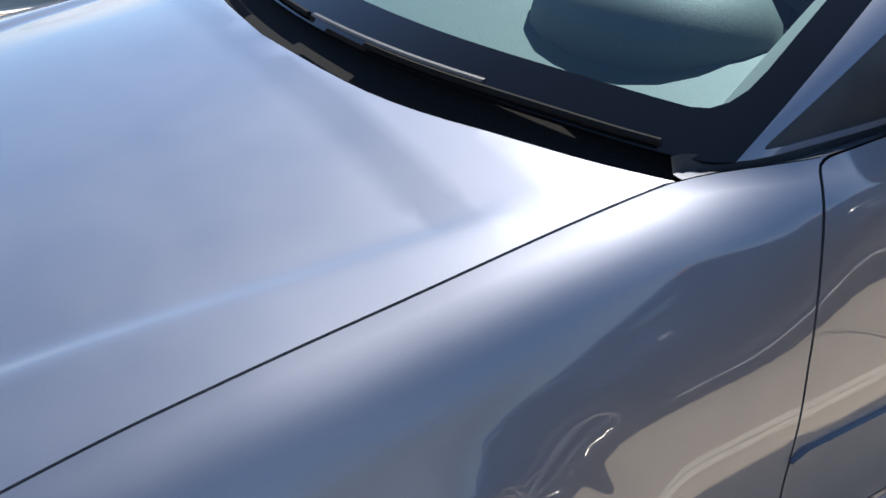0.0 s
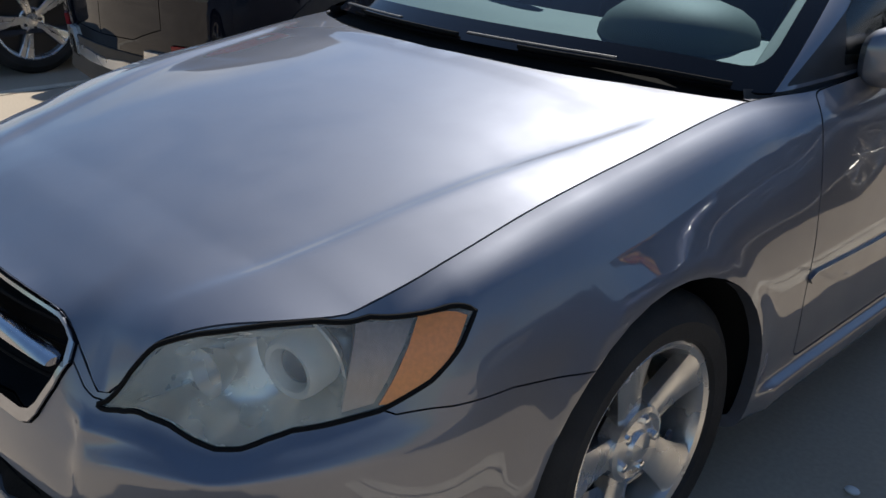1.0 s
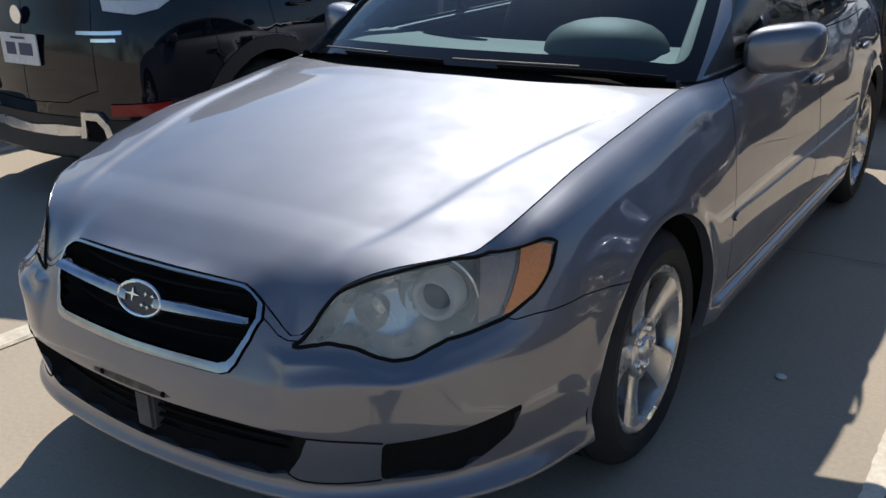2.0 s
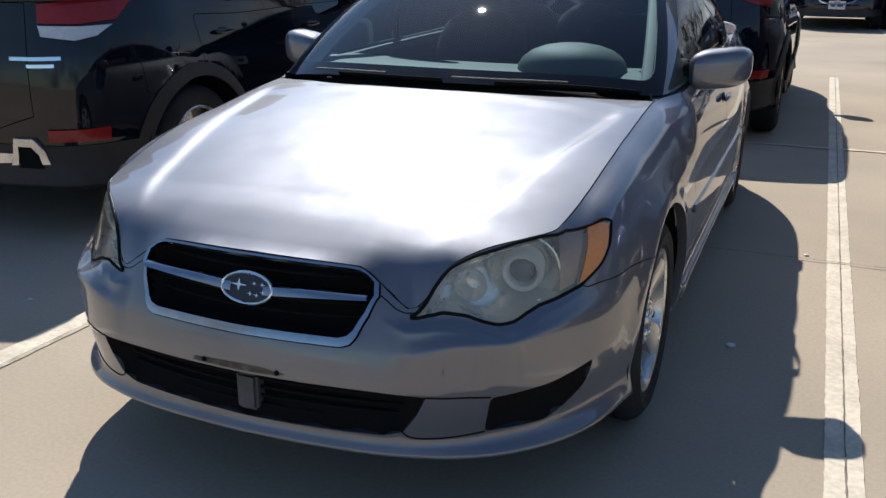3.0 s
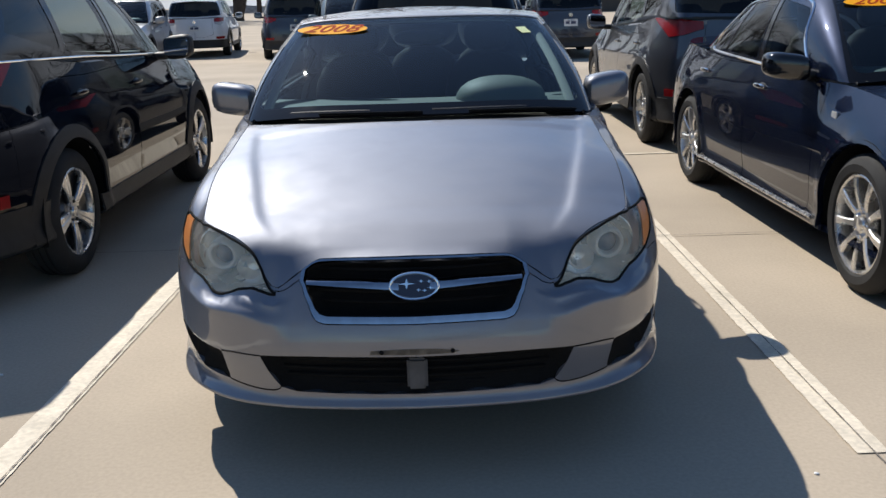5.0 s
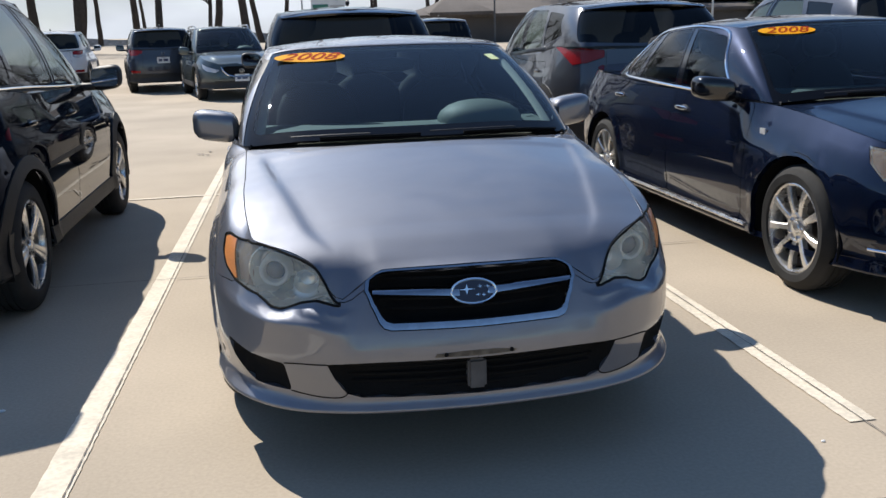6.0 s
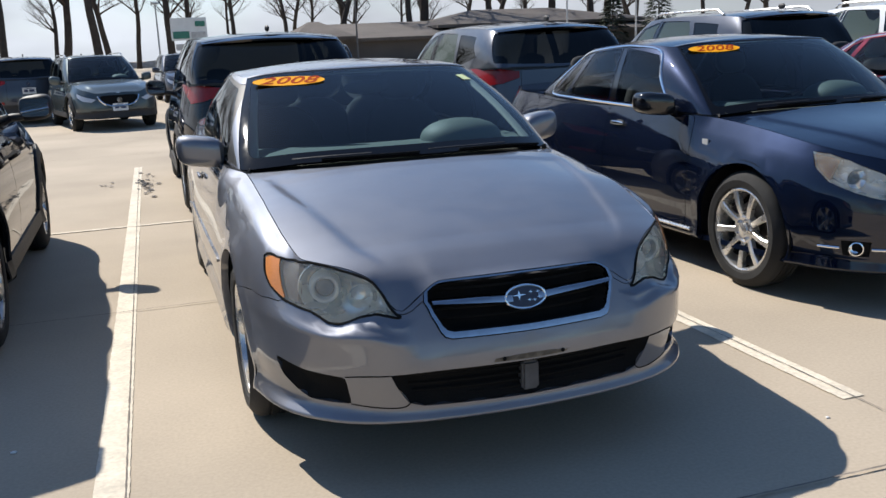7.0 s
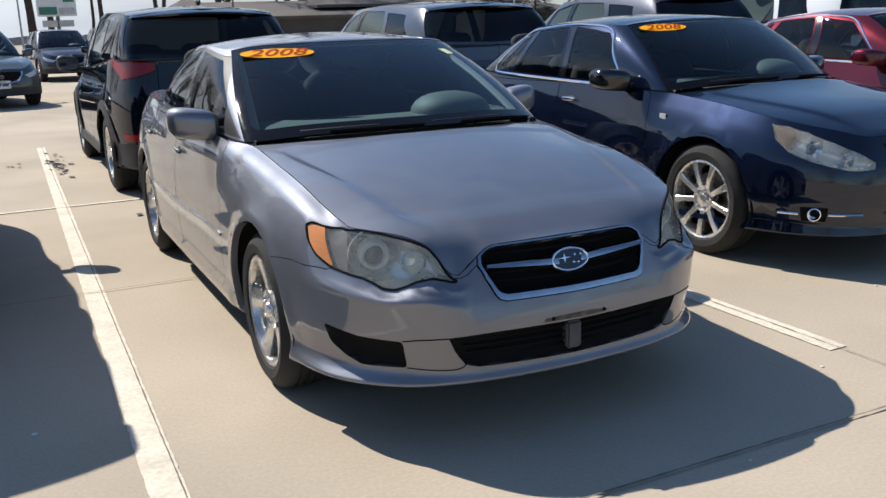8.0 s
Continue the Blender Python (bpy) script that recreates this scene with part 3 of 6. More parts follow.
def side_pt(cabin, y, v):
    """Domain point of the cabin's band on its right side at that y and share of its height."""
    a = np.linspace(0, cabin.A, 500)
    p = cabin.P(a, np.full(500, v * cabin.top))
    ok = p[:, 0] > cabin.side * 0.9
    return float(np.interp(y, p[ok, 1], a[ok])), v * cabin.top


def arc(y0, z0, r, lo=0.0, n=38):
    return [(y0 + r * math.cos(t), max(lo, z0 + r * math.sin(t))) for t in np.linspace(0, 2 * math.pi, n, endpoint=False)]


def mirror_poly(q):
    return [(-a, b) for a, b in q][::-1]


def ruled(name, p, q, material, parent):
    n = len(p)
    verts = list(p) + list(q)
    return mesh_ob(name, verts, [(i, i + 1, n + i + 1, n + i) for i in range(n - 1)], material, parent)


def car_seats(car, rows, color, head=True, tall=1.0):
    for y, xs in rows:
        for x in xs:
            seat = part("seat", blob(x, y, 0.46, 0.25, 0.27, 0.11, 3.2), color, car)
            back = blob(0, 0, 0.30, 0.24, 0.075, 0.33, 3.0, m=pose(x, y + 0.24, 0.50, -14))
            part("seat_back", back, color, seat)
            if head:
                part("headrest", blob(0, 0, 0.72, 0.125, 0.05, 0.085, 3.0, m=pose(x, y + 0.24, 0.50, -14)), color, seat)


def on_plan(shell, index, z):
    """Domain point at a place along the plan (by its index there) and a height."""
    a = float(np.interp(index, shell.s_of[0], shell.s_of[1]))
    b = np.linspace(0, shell.top, 120)
    zz = shell.P(np.full(120, a), b)[:, 2]
    return a, float(np.interp(z, np.maximum.accumulate(zz), b))


def patch(c, name, poly, material, lift=0.0, fold=0.006, step=0.03, depth=None, both=True, label="", cut=(), parent=None, surf=None):
    """A piece laid on the car's surface, given by its outline in the surface's domain."""
    surf = surf or c["shell"]
    out = []
    for q in ((poly, mirror_poly(poly)) if both else (poly,)):
        q = np.array(q, float)
        lo, hi = q.min(0) - step * 1.3, q.max(0) + step * 1.3
        v, f = cut_sheet(surf, lo[0], hi[0], lo[1], hi[1], [q] + [k for k in cut], step, min(step, 0.02))
        f = pick(v, f, q)
        for k in cut:
            f = pick(v, f, k, True)
        if depth:
            dq = np.array(dense(q, 0.01))
            out.append(panel(name, surf, v, f, material, parent or c["car"], depth=lambda d, dq=dq: np.minimum(depth[0], depth[1] * np.linalg.norm(d[:, None] - dq[None], axis=2).min(1)), label=label))
        elif len(f):
            out.append(panel(name, surf, v, f, material, parent or c["car"], lift, 0.0, fold, label))
    return out


def build_car(m, label, category, body, W, nose, tail, wb, roof, cabin, tops, insets, style, rows=None, bottom=0.19, hood=None, arch_r=0.36, lift=0.012, step=0.05,
              windows=(), glass_side=SIDE_GLASS, feats=(), hood_mid=None, crease=0.0, deck=False, face=0.0, group="parked cars", seat=SEAT, body_lines=(), rear_glass=None, post=(3.3, 3.02, 2.82),
              extra=None, chrome_line=False, rear_window=True, dash=DASH, name="car", stations=None, ridge_at=((-0.785, 0.412), (-0.635, 0.479), (-0.378, 0.538), (-0.07, 0.60), (0.25, 0.648))):
    """A parked car, nose towards -y, front axle at y = 0. Returns the car with its surfaces."""
    car = thing(name, m, label, category, group)
    shell = Shell(plan_of(W, nose, tail, wb), stations or STATIONS, rows or rows_of(bottom, tops, insets), [(0, style[0], arch_r, lift), (wb, style[0], arch_r, lift)], split=nose + 0.7, side=W * 0.72, extra=extra)
    cab = Cabin(*cabin, split=cabin[0][4][1], side=0.5)
    # polygons on the lower body
    polys = []
    for f in feats:
        if f["view"] == "plan":
            q = [on_plan(shell, u, z) for u, z in f["at"]]
        elif f["view"] == "rear":
            q = [rear_pt(shell, u, z) for u, z in f["at"]]
        else:
            q = [shell.find(u, z, 0 if f["view"] == "front" else 1) for u, z in f["at"]]
        if f.get("round"):
            q = rounded(q, f["round"])
        if f.get("centre"):
            q = [(a, b) for a, b in q]
            q = q + [(-a, b) for a, b in q[::-1]]
        polys.append((f, [tuple(p) for p in q]))
    cuts, jobs = [], []
    for f, q in polys:
        cuts.append(q)
        jobs.append((f, q))
        if not f.get("centre"):
            cuts.append(mirror_poly(q))
            jobs.append((f, mirror_poly(q)))
    wheels = []
    for y in (0, wb):
        q = [shell.find(u, max(z, bottom + 0.012), 1) for u, z in arc(y, style[0], arch_r)]
        wheels += [q, mirror_poly(q)]
    v, f = cut_sheet(shell, -shell.A, shell.A, 0, shell.top, cuts + wheels, step, min(step, 0.022), [[on_plan(shell, i, z) for i, z in q] for q in body_lines])
    for q in wheels:
        f = pick(v, f, q, True)
    for job, q in jobs:
        g = pick(v, f, q)
        f = pick(v, f, q, True)
        if len(g) == 0 or job.get("hole"):
            if job.get("hole") and len(g):
                dq = np.array(dense(q, 0.012))
                depth = job["hole"]
                panel(job["name"], shell, v, g, job["mat"], car, depth=lambda d, dq=dq, depth=depth: np.minimum(depth, 3.0 * np.linalg.norm(d[:, None] - dq[None], axis=2).min(1)), label=job.get("label", ""))
            continue
        panel(job["name"], shell, v, g, job["mat"], car, job.get("lift", 0.0), job.get("gap", 0.002), job.get("fold", 0.02), job.get("label", ""))
    panel("body", shell, v, f, body, car, 0, 0.0015, 0.03)
    # bonnet
    ta, tp = top_line(shell)
    ye = hood["rear"][-1][1] if hood else cabin[0][3][1] - 0.035
    k = tp[:, 1] < ye
    edge = tp[k]
    rear = hood["rear"] if hood else [(0, cabin[0][0][1] - 0.05), (edge[-1][0] * 0.5, cabin[0][0][1] - 0.03), (edge[-1][0], ye)]
    start = np.argmax(edge[:, 0] > (hood["from"] if hood else 0.0))
    ex, ey, ez = edge[start:, 0], edge[start:, 1], edge[start:, 2]
    ey = np.maximum.accumulate(ey + np.arange(len(ey)) * 1e-6)
    mid = hood_mid or [(nose - 0.1, tops[0] - 0.02), (nose + 0.08, tops[0] + 0.005), (nose + 0.45, tops[0] + 0.11), (cabin[0][0][1], cabin[0][0][2] - 0.005)]

    front_edge = edge[edge[:, 1] < nose + 0.36]
    front_edge = front_edge[np.concatenate([[True], np.diff(front_edge[:, 0]) > 1e-6])]
    fx, fy, fc = front_edge[:, 0], front_edge[:, 1], np.zeros(len(front_edge))

    def height(x, y):
        xe, ze = np.interp(y, ey, ex), np.interp(y, ey, ez)
        zc = hermite([q[0] for q in mid], [q[1] for q in mid], y)
        power = np.interp(y, [ey[0], ey[-1]], [3.4, 2.3])
        z = zc - (zc - ze) * np.minimum(np.abs(x) / np.maximum(xe, 0.05), 1.15) ** power
        yf = np.interp(np.abs(x), fx, fy)
        z = z + np.where(np.abs(x) < fx[-1], np.interp(np.abs(x), fx, fc), fc[-1]) * np.exp(-np.maximum(y - yf, 0) / 0.06)
        ridge = hermite([q[0] for q in ridge_at], [q[1] for q in ridge_at], y)
        fade = np.clip((ridge_at[-1][0] + 0.03 - y) / 0.15, 0, 1) * np.clip((y - ridge_at[0][0] + 0.03) / 0.2, 0, 1)
        return z + crease * fade / (1 + np.exp(-(ridge - np.abs(x)) / 0.010))
    fc = front_edge[:, 2] - height(fx, fy)
    top = Height(height)
    rr = smooth_line(rear, 20)[::-1]
    half_outline = [(x, y) for x, y, z in edge] + [tuple(q) for q in rr]
    outline = half_outline + [(-x, y) for x, y in half_outline[::-1] if x > 1e-4]
    ry = np.linspace(ridge_at[0][0] + 0.02, ridge_at[-1][0] - 0.06, 24)
    rx = hermite([q[0] for q in ridge_at], [q[1] for q in ridge_at], ry)
    lines = [[(s * (x + o), y) for x, y in zip(rx, ry)] for s in (1, -1) for o in (-0.034, -0.021, -0.012, -0.004, 0.004, 0.012, 0.021, 0.034)] if step < 0.055 else []
    hv, hf = cut_sheet(top, -W, W, nose - 0.05, max(q[1] for q in outline) + 0.05, [outline], step, min(step, 0.03), lines)
    panel("bonnet", top, hv, pick(hv, hf, outline), body, car, 0.0, 0.0022, 0.02)
    # black scuttle between bonnet and windscreen
    base_a = np.linspace(0, np.interp(3.0, cab.t_of[1], cab.t_of[0]), 40)
    base = cab.P(base_a, np.zeros(40))
    hr = np.column_stack([rr[::-1], height(rr[::-1][:, 0], rr[::-1][:, 1]) - 0.012])
    hr = np.column_stack([np.interp(np.linspace(0, 1, 40), np.linspace(0, 1, len(hr)), hr[:, i]) for i in range(3)])
    for s in (1, -1):
        ruled("scuttle", hr * [s * 0.965, 1, 1] + [0, -0.015, -0.014], base * [s * 0.97, 1, 1] + [0, 0.03, -0.012], DARK_VOID, car)
    # shoulder between the lower body's top edge and the cabin
    w = tp[(tp[:, 1] >= ye - 0.004)]
    last = cabin[0][8][1] if deck else w[-1, 1] + 1
    w = w[w[:, 1] < last]
    ca = np.linspace(0, cab.A, 500)
    cp = cab.P(ca, np.zeros(500))
    ok = np.concatenate([[True], np.diff(cp[:, 1]) > 1e-5])
    inner = np.column_stack([np.interp(w[:, 1], cp[ok, 1], cp[ok, 0]), w[:, 1], np.interp(w[:, 1], cp[ok, 1], cp[ok, 2])])
    early = w[:, 1] < cabin[0][3][1]
    inner[early, 0] = np.minimum(w[early, 0] - 0.002, np.interp(w[early, 1], [ye, cabin[0][3][1]], [w[0, 0] - 0.01, cabin[0][3][0]]))
    for s in (1, -1):
        ruled("shoulder", w * [s, 1, 1], inner * [s, 1, 1] + [-0.004 * s, 0, -0.014], body, car)
        ruled("belt_seal", inner * [s, 1, 1] + [-0.004 * s, 0, -0.014], inner * [s, 1, 1] + [-0.010 * s, 0, 0.006], BLACK_TRIM, car)
    # boot lid
    if deck:
        k = tp[:, 1] >= last - 0.02
        e2 = tp[k]
        cb = cp[cp[:, 1] > cabin[0][8][1] - 0.05]
        z0, z1 = float(cabin[0][-1][2]), float(tops[-1])
        dy0, dy1 = cb[-1, 1], e2[-1, 1]
        lid = Height(lambda x, y: np.interp(y, [e2[0, 1], dy1], [e2[0, 2], z1]) + 0.012 * (1 - (x / W) ** 2))
        half_lid = [(x, y) for x, y, z in cb[::6]][::-1] + [(x, y) for x, y, z in e2[::3]] + [(0, float(dy1))]
        ol = half_lid + [(-x, y) for x, y in half_lid[::-1] if x > 1e-3]
        lv, lf = cut_sheet(lid, -W, W, float(cb[0, 1]) - 0.1, float(dy1) + 0.05, [ol], step)
        panel("boot_lid", lid, lv, pick(lv, lf, ol), body, car, 0.0, 0.002, 0.02)
    # cabin band: windscreen, side windows, rear window, pillars
    T = lambda t: float(np.interp(t, cab.t_of[1], cab.t_of[0]))
    H = cab.top
    ws_out = [(T(post[0]), 0.0), (T(post[1]), H * 0.5), (T(post[2]), H * 0.985), (0, H * 0.985)]
    ws_out = ws_out + [(-a, b) for a, b in ws_out[-2::-1]]
    ws_in = [(T(2.98), H * 0.095), (T(2.84), H * 0.5), (T(2.68), H * 0.955), (0, H * 0.96)]
    ws_in = rounded(ws_in + [(-a, b) for a, b in ws_in[-2::-1]], [0.05, 0, 0.03, 0, 0.03, 0, 0.05])
    cuts, jobs = [ws_out, ws_in], [(ws_in, "windscreen", CLEAR_GLASS, 0.0), (ws_out, "windscreen_band", SCREEN_BAND, 0.0)]
    n_t = len(cabin[0]) - 1
    if rear_window:
        rw = [(T(n_t - 1.9), H * 0.10), (T(n_t - 1.95), H * 0.90), (cab.A, H * 0.93), (cab.A, H * 0.06)]
        rw = rounded(rw, [0.04, 0.03, 0, 0])
        for q in (rw, np.array(mirror_poly(rw))):
            cuts.append(q)
            jobs.append((q, "rear_window", rear_glass or glass_side, 0.0))
    for wdw in windows:
        q = rounded([side_pt(cab, y, t) for y, t in wdw["at"]], wdw.get("round", 0.03))
        for p in (q, np.array(mirror_poly(q))):
            cuts.append(p)
            jobs.append((p, wdw.get("name", "side_window"), wdw.get("mat", glass_side), wdw.get("lift", 0.0)))
    if chrome_line:
        ends = chrome_line
        for s in (1, -1):
            path = [cab.P(*side_pt(cab, y, t))[0] for y, t in ends]
            path = smooth_line(path, 60) * [s, 1, 1]
            sweep(path + np.array([0.003 * s, 0, 0]), 0.010, CHROME, "window_trim", car, closed=True, sides=6)
    cv, cf = cut_sheet(cab, -cab.A, cab.A, 0, H, cuts, step, min(step, 0.025))
    for q, nm, mt, lf_ in jobs:
        g = pick(cv, cf, q)
        cf = pick(cv, cf, q, True)
        if len(g):
            ob = panel(nm, cab, cv, g, mt, car, lf_, 0.0, 0.004 if "band" not in nm else 0.01)
            ob.visible_shadow = mt not in (CLEAR_GLASS, SIDE_GLASS)
    panel("pillar_frame", cab, cv, cf, body, car, 0.003, 0.0, 0.03)
    # roof
    t = np.linspace(0, n_t, 61)
    te = cab.hi(t)
    zc = hermite([q[0] for q in roof], [q[1] for q in roof], te[:, 1])
    verts, faces = [], []
    xs = np.linspace(-1, 1, 25)
    for i in range(len(t)):
        for u in xs:
            verts.append((te[i, 0] * u, te[i, 1], te[i, 2] + (zc[i] - te[i, 2]) * (1 - u * u) + 0.003))
    for i in range(len(t) - 1):
        for j in range(24):
            k = i * 25 + j
            faces.append((k, k + 1, k + 26, k + 25))
    rf = mesh_ob("roof", verts, faces, body, car)
    mesh_ob("headlining", [(x * 0.98, y, z - 0.035) for x, y, z in verts], faces, INNER_TRIM, car)
    # inside and underneath
    pan = [(x * 0.90, (y - wb / 2) * 0.95 + wb / 2) for x, y in plan_of(W, nose, tail, wb)]
    pan = pan + [(-x, y) for x, y in pan[-2:0:-1]]
    part("floor_pan", slab(pan, 0.03, m=pose(0, 0, bottom + 0.035, -90) @ Matrix.Diagonal((1, 1, 1, 1))), UNDERBODY, car)
    # unseen strips added to stop sun leaking between floor pan and sills
    for s in (1, -1):
        part("sun_leak_strip", block(min(s * (W * 0.84), s * (W - 0.036)), max(s * (W * 0.84), s * (W - 0.036)), arch_r + 0.03, wb - arch_r - 0.03, bottom + 0.036, bottom + 0.062, 0.0), UNDERBODY, car)
    for y in (0, wb):
        for s in (1, -1):
            bm = lathe([(s * (W - 0.03), arch_r + 0.02), (s * (W - 0.30), arch_r + 0.02), (s * (W - 0.31), 0.02)], 28)
            bm.transform(pose(0, y, style[0]))
            bmesh.ops.delete(bm, geom=[q for q in bm.verts if q.co.z < bottom - 0.03], context="VERTS")
            part("wheel_arch_liner", bm, DARK_VOID, car)
            add_wheel(car, s * (W - 0.02 - style[2] - face), y, style, 0.3 + y)
    cowl_y, cowl_z = cabin[0][0][1], cabin[0][0][2]
    bx = cabin[0][3][0]
    if dash:
        prof = [(cowl_y + 0.06, cowl_z - 0.025), (cowl_y + 0.30, cowl_z + 0.012), (cowl_y + 0.50, cowl_z + 0.015), (cowl_y + 0.58, cowl_z - 0.03), (cowl_y + 0.60, cowl_z - 0.20), (cowl_y + 0.55, cowl_z - 0.36)]
        bm = bmesh.new()
        rings = [[bm.verts.new((x, y + 0.13 * (x / bx) ** 2, z)) for y, z in prof] for x in np.linspace(-bx * 0.95, bx * 0.95, 17)]
        for a, b in zip(rings, rings[1:]):
            for i in range(len(prof) - 1):
                bm.faces.new((a[i], a[i + 1], b[i + 1], b[i]))
        dsh = part("dashboard", bm, dash, car)
        part("instrument_hood", blob(bx * 0.52, cowl_y + 0.43, cowl_z + 0.005, 0.20, 0.17, 0.105, 2.3), dash, dsh)
        sw = lathe([(0.0, 0.165), (0.012, 0.178), (0.0, 0.190), (-0.012, 0.178), (0.0, 0.165)], 28, "Y")
        sw.transform(pose(bx * 0.52, cowl_y + 0.72, cowl_z - 0.12, 22))
        part("steering_wheel", sw, BLACK_TRIM, car)
        car_seats(car, [(cowl_y + 1.10, (0.36, -0.36)), (cowl_y + 1.95, (0.42, 0.0, -0.42))], seat)
    return {"car": car, "shell": shell, "cab": cab, "top": top, "W": W, "body": body, "roof": rf}


def rear_pt(shell, x, z):
    """Domain point at the tail that has that x and z."""
    shell.net()
    ga, gb, gp = shell.grid[:3]
    d = (gp[:, 0] - x) ** 2 + (gp[:, 2] - z) ** 2 + np.where(gp[:, 1] > 1.8, 0, 1e3)
    i = int(np.argmin(d))
    return float(ga[i]), float(gb[i])


def side_mirror(c, x, y, z, body, w=0.20, h=0.14, glass_to=1):
    """Door mirrors: housing, arm and glass on both sides."""
    for s in (1, -1):
        hs = blob(s * x, y, z, w / 2, 0.085, h / 2, 3.6, 26)
        for q in hs.verts:
            k = (q.co.x * s - x) / (w / 2)
            q.co.z += 0.012 * k - 0.012
            q.co.y += 0.035 * k
        hob = part("mirror_housing", hs, body, c["car"])
        part("mirror_arm", blob(s * (x - w * 0.58), y + 0.0, z - h * 0.42, 0.075, 0.05, 0.028, 2.4, 14), BLACK_TRIM, hob)
        g = slab(rounded([(-w * 0.43, -h * 0.36), (w * 0.43, -h * 0.36), (w * 0.43, h * 0.36), (-w * 0.43, h * 0.36)], 0.035), 0.004)
        g.transform(pose(s * x, y + 0.083, z - 0.008, 0, 0, s * 14))
        part("mirror_glass", g, CHROME, hob)


def wipers(c, arms, base_lift=0.014):
    cab = c["cab"]
    for (t0, v0), (t1, v1) in arms:
        q = [cab.P(a, b)[0] + np.array([0, -0.012, base_lift]) for a, b in zip(np.linspace(t0, t1, 14), np.linspace(v0, v1, 14))]
        arm = sweep(q[:9], 0.0065, BLACK_TRIM, "wiper", c["car"], flat=0.5, sides=6)
        sweep(np.array(q[3:]) + [0, 0.004, -0.012], 0.005, DARK_VOID, "wiper_blade", arm, sides=6)


def door_lines(y0, y1, y2, z0, belt, slope=0.0):
    """Door outlines in side view as feature polygons; y0 front edge, y1 between the doors, y2 rear edge."""
    front = [(y0 + 0.03, z0), (y1, z0), (y1 + 0.01, 0.6), (y1 + 0.02, belt), (y0 + 0.04, belt), (y0, 0.70), (y0 - 0.005, 0.45)]
    rear = [(y1 + 0.006, z0), (y2 - 0.30, z0), (y2 - 0.20, z0 + 0.16), (y2 - 0.10, 0.55), (y2 - 0.02, 0.72), (y2, belt), (y1 + 0.026, belt), (y1 + 0.016, 0.6)]
    return front, rear


def handle(c, y, z, material=None):
    shell = c["shell"]
    for s in (1, -1):
        p = shell.P(*shell.find(y, z, 1))[0] * [s, 1, 1]
        hob = part("door_handle", blob(p[0] + s * 0.018, p[1], p[2], 0.010, 0.085, 0.014, 3.0, 14), material or c["body"], c["car"])
        part("handle_cup", blob(p[0] - s * 0.002, p[1] - 0.01, p[2] - 0.004, 0.007, 0.05, 0.024, 2.5, 12), BLACK_TRIM, hob)


def plate(c, y, z, facing, lean=0.0):
    """A number plate with plain bars for its writing, on the nose (facing -1) or the tail (1)."""
    bm = slab(rounded([(-0.152, -0.076), (0.152, -0.076), (0.152, 0.076), (-0.152, 0.076)], 0.012), 0.006)
    bm.transform(pose(0, y, z, lean, 0, 0 if facing < 0 else 180))
    p = part("number_plate", bm, PLATE_WHITE, c["car"])
    for x0, x1, z0, z1 in ((-0.11, -0.03, -0.03, 0.03), (0.0, 0.11, -0.03, 0.03), (-0.06, 0.06, 0.048, 0.06)):
        bm = block(x0, x1, -0.002, 0.0005, z0, z1, 0.0)
        bm.transform(pose(0, y, z, lean, 0, 0 if facing < 0 else 180))
        part("plate_bar", bm, PLATE_INK, p)
# ---- the grey saloon ----
def lit(*v):
    return list(v)


G_STATIONS = [0, 1.1, 1.5, 1.8, 2.4, 3, 4.2, 4.6, 5, 6, 7, 7.75, 8.15, 10, 11, 13, 15]
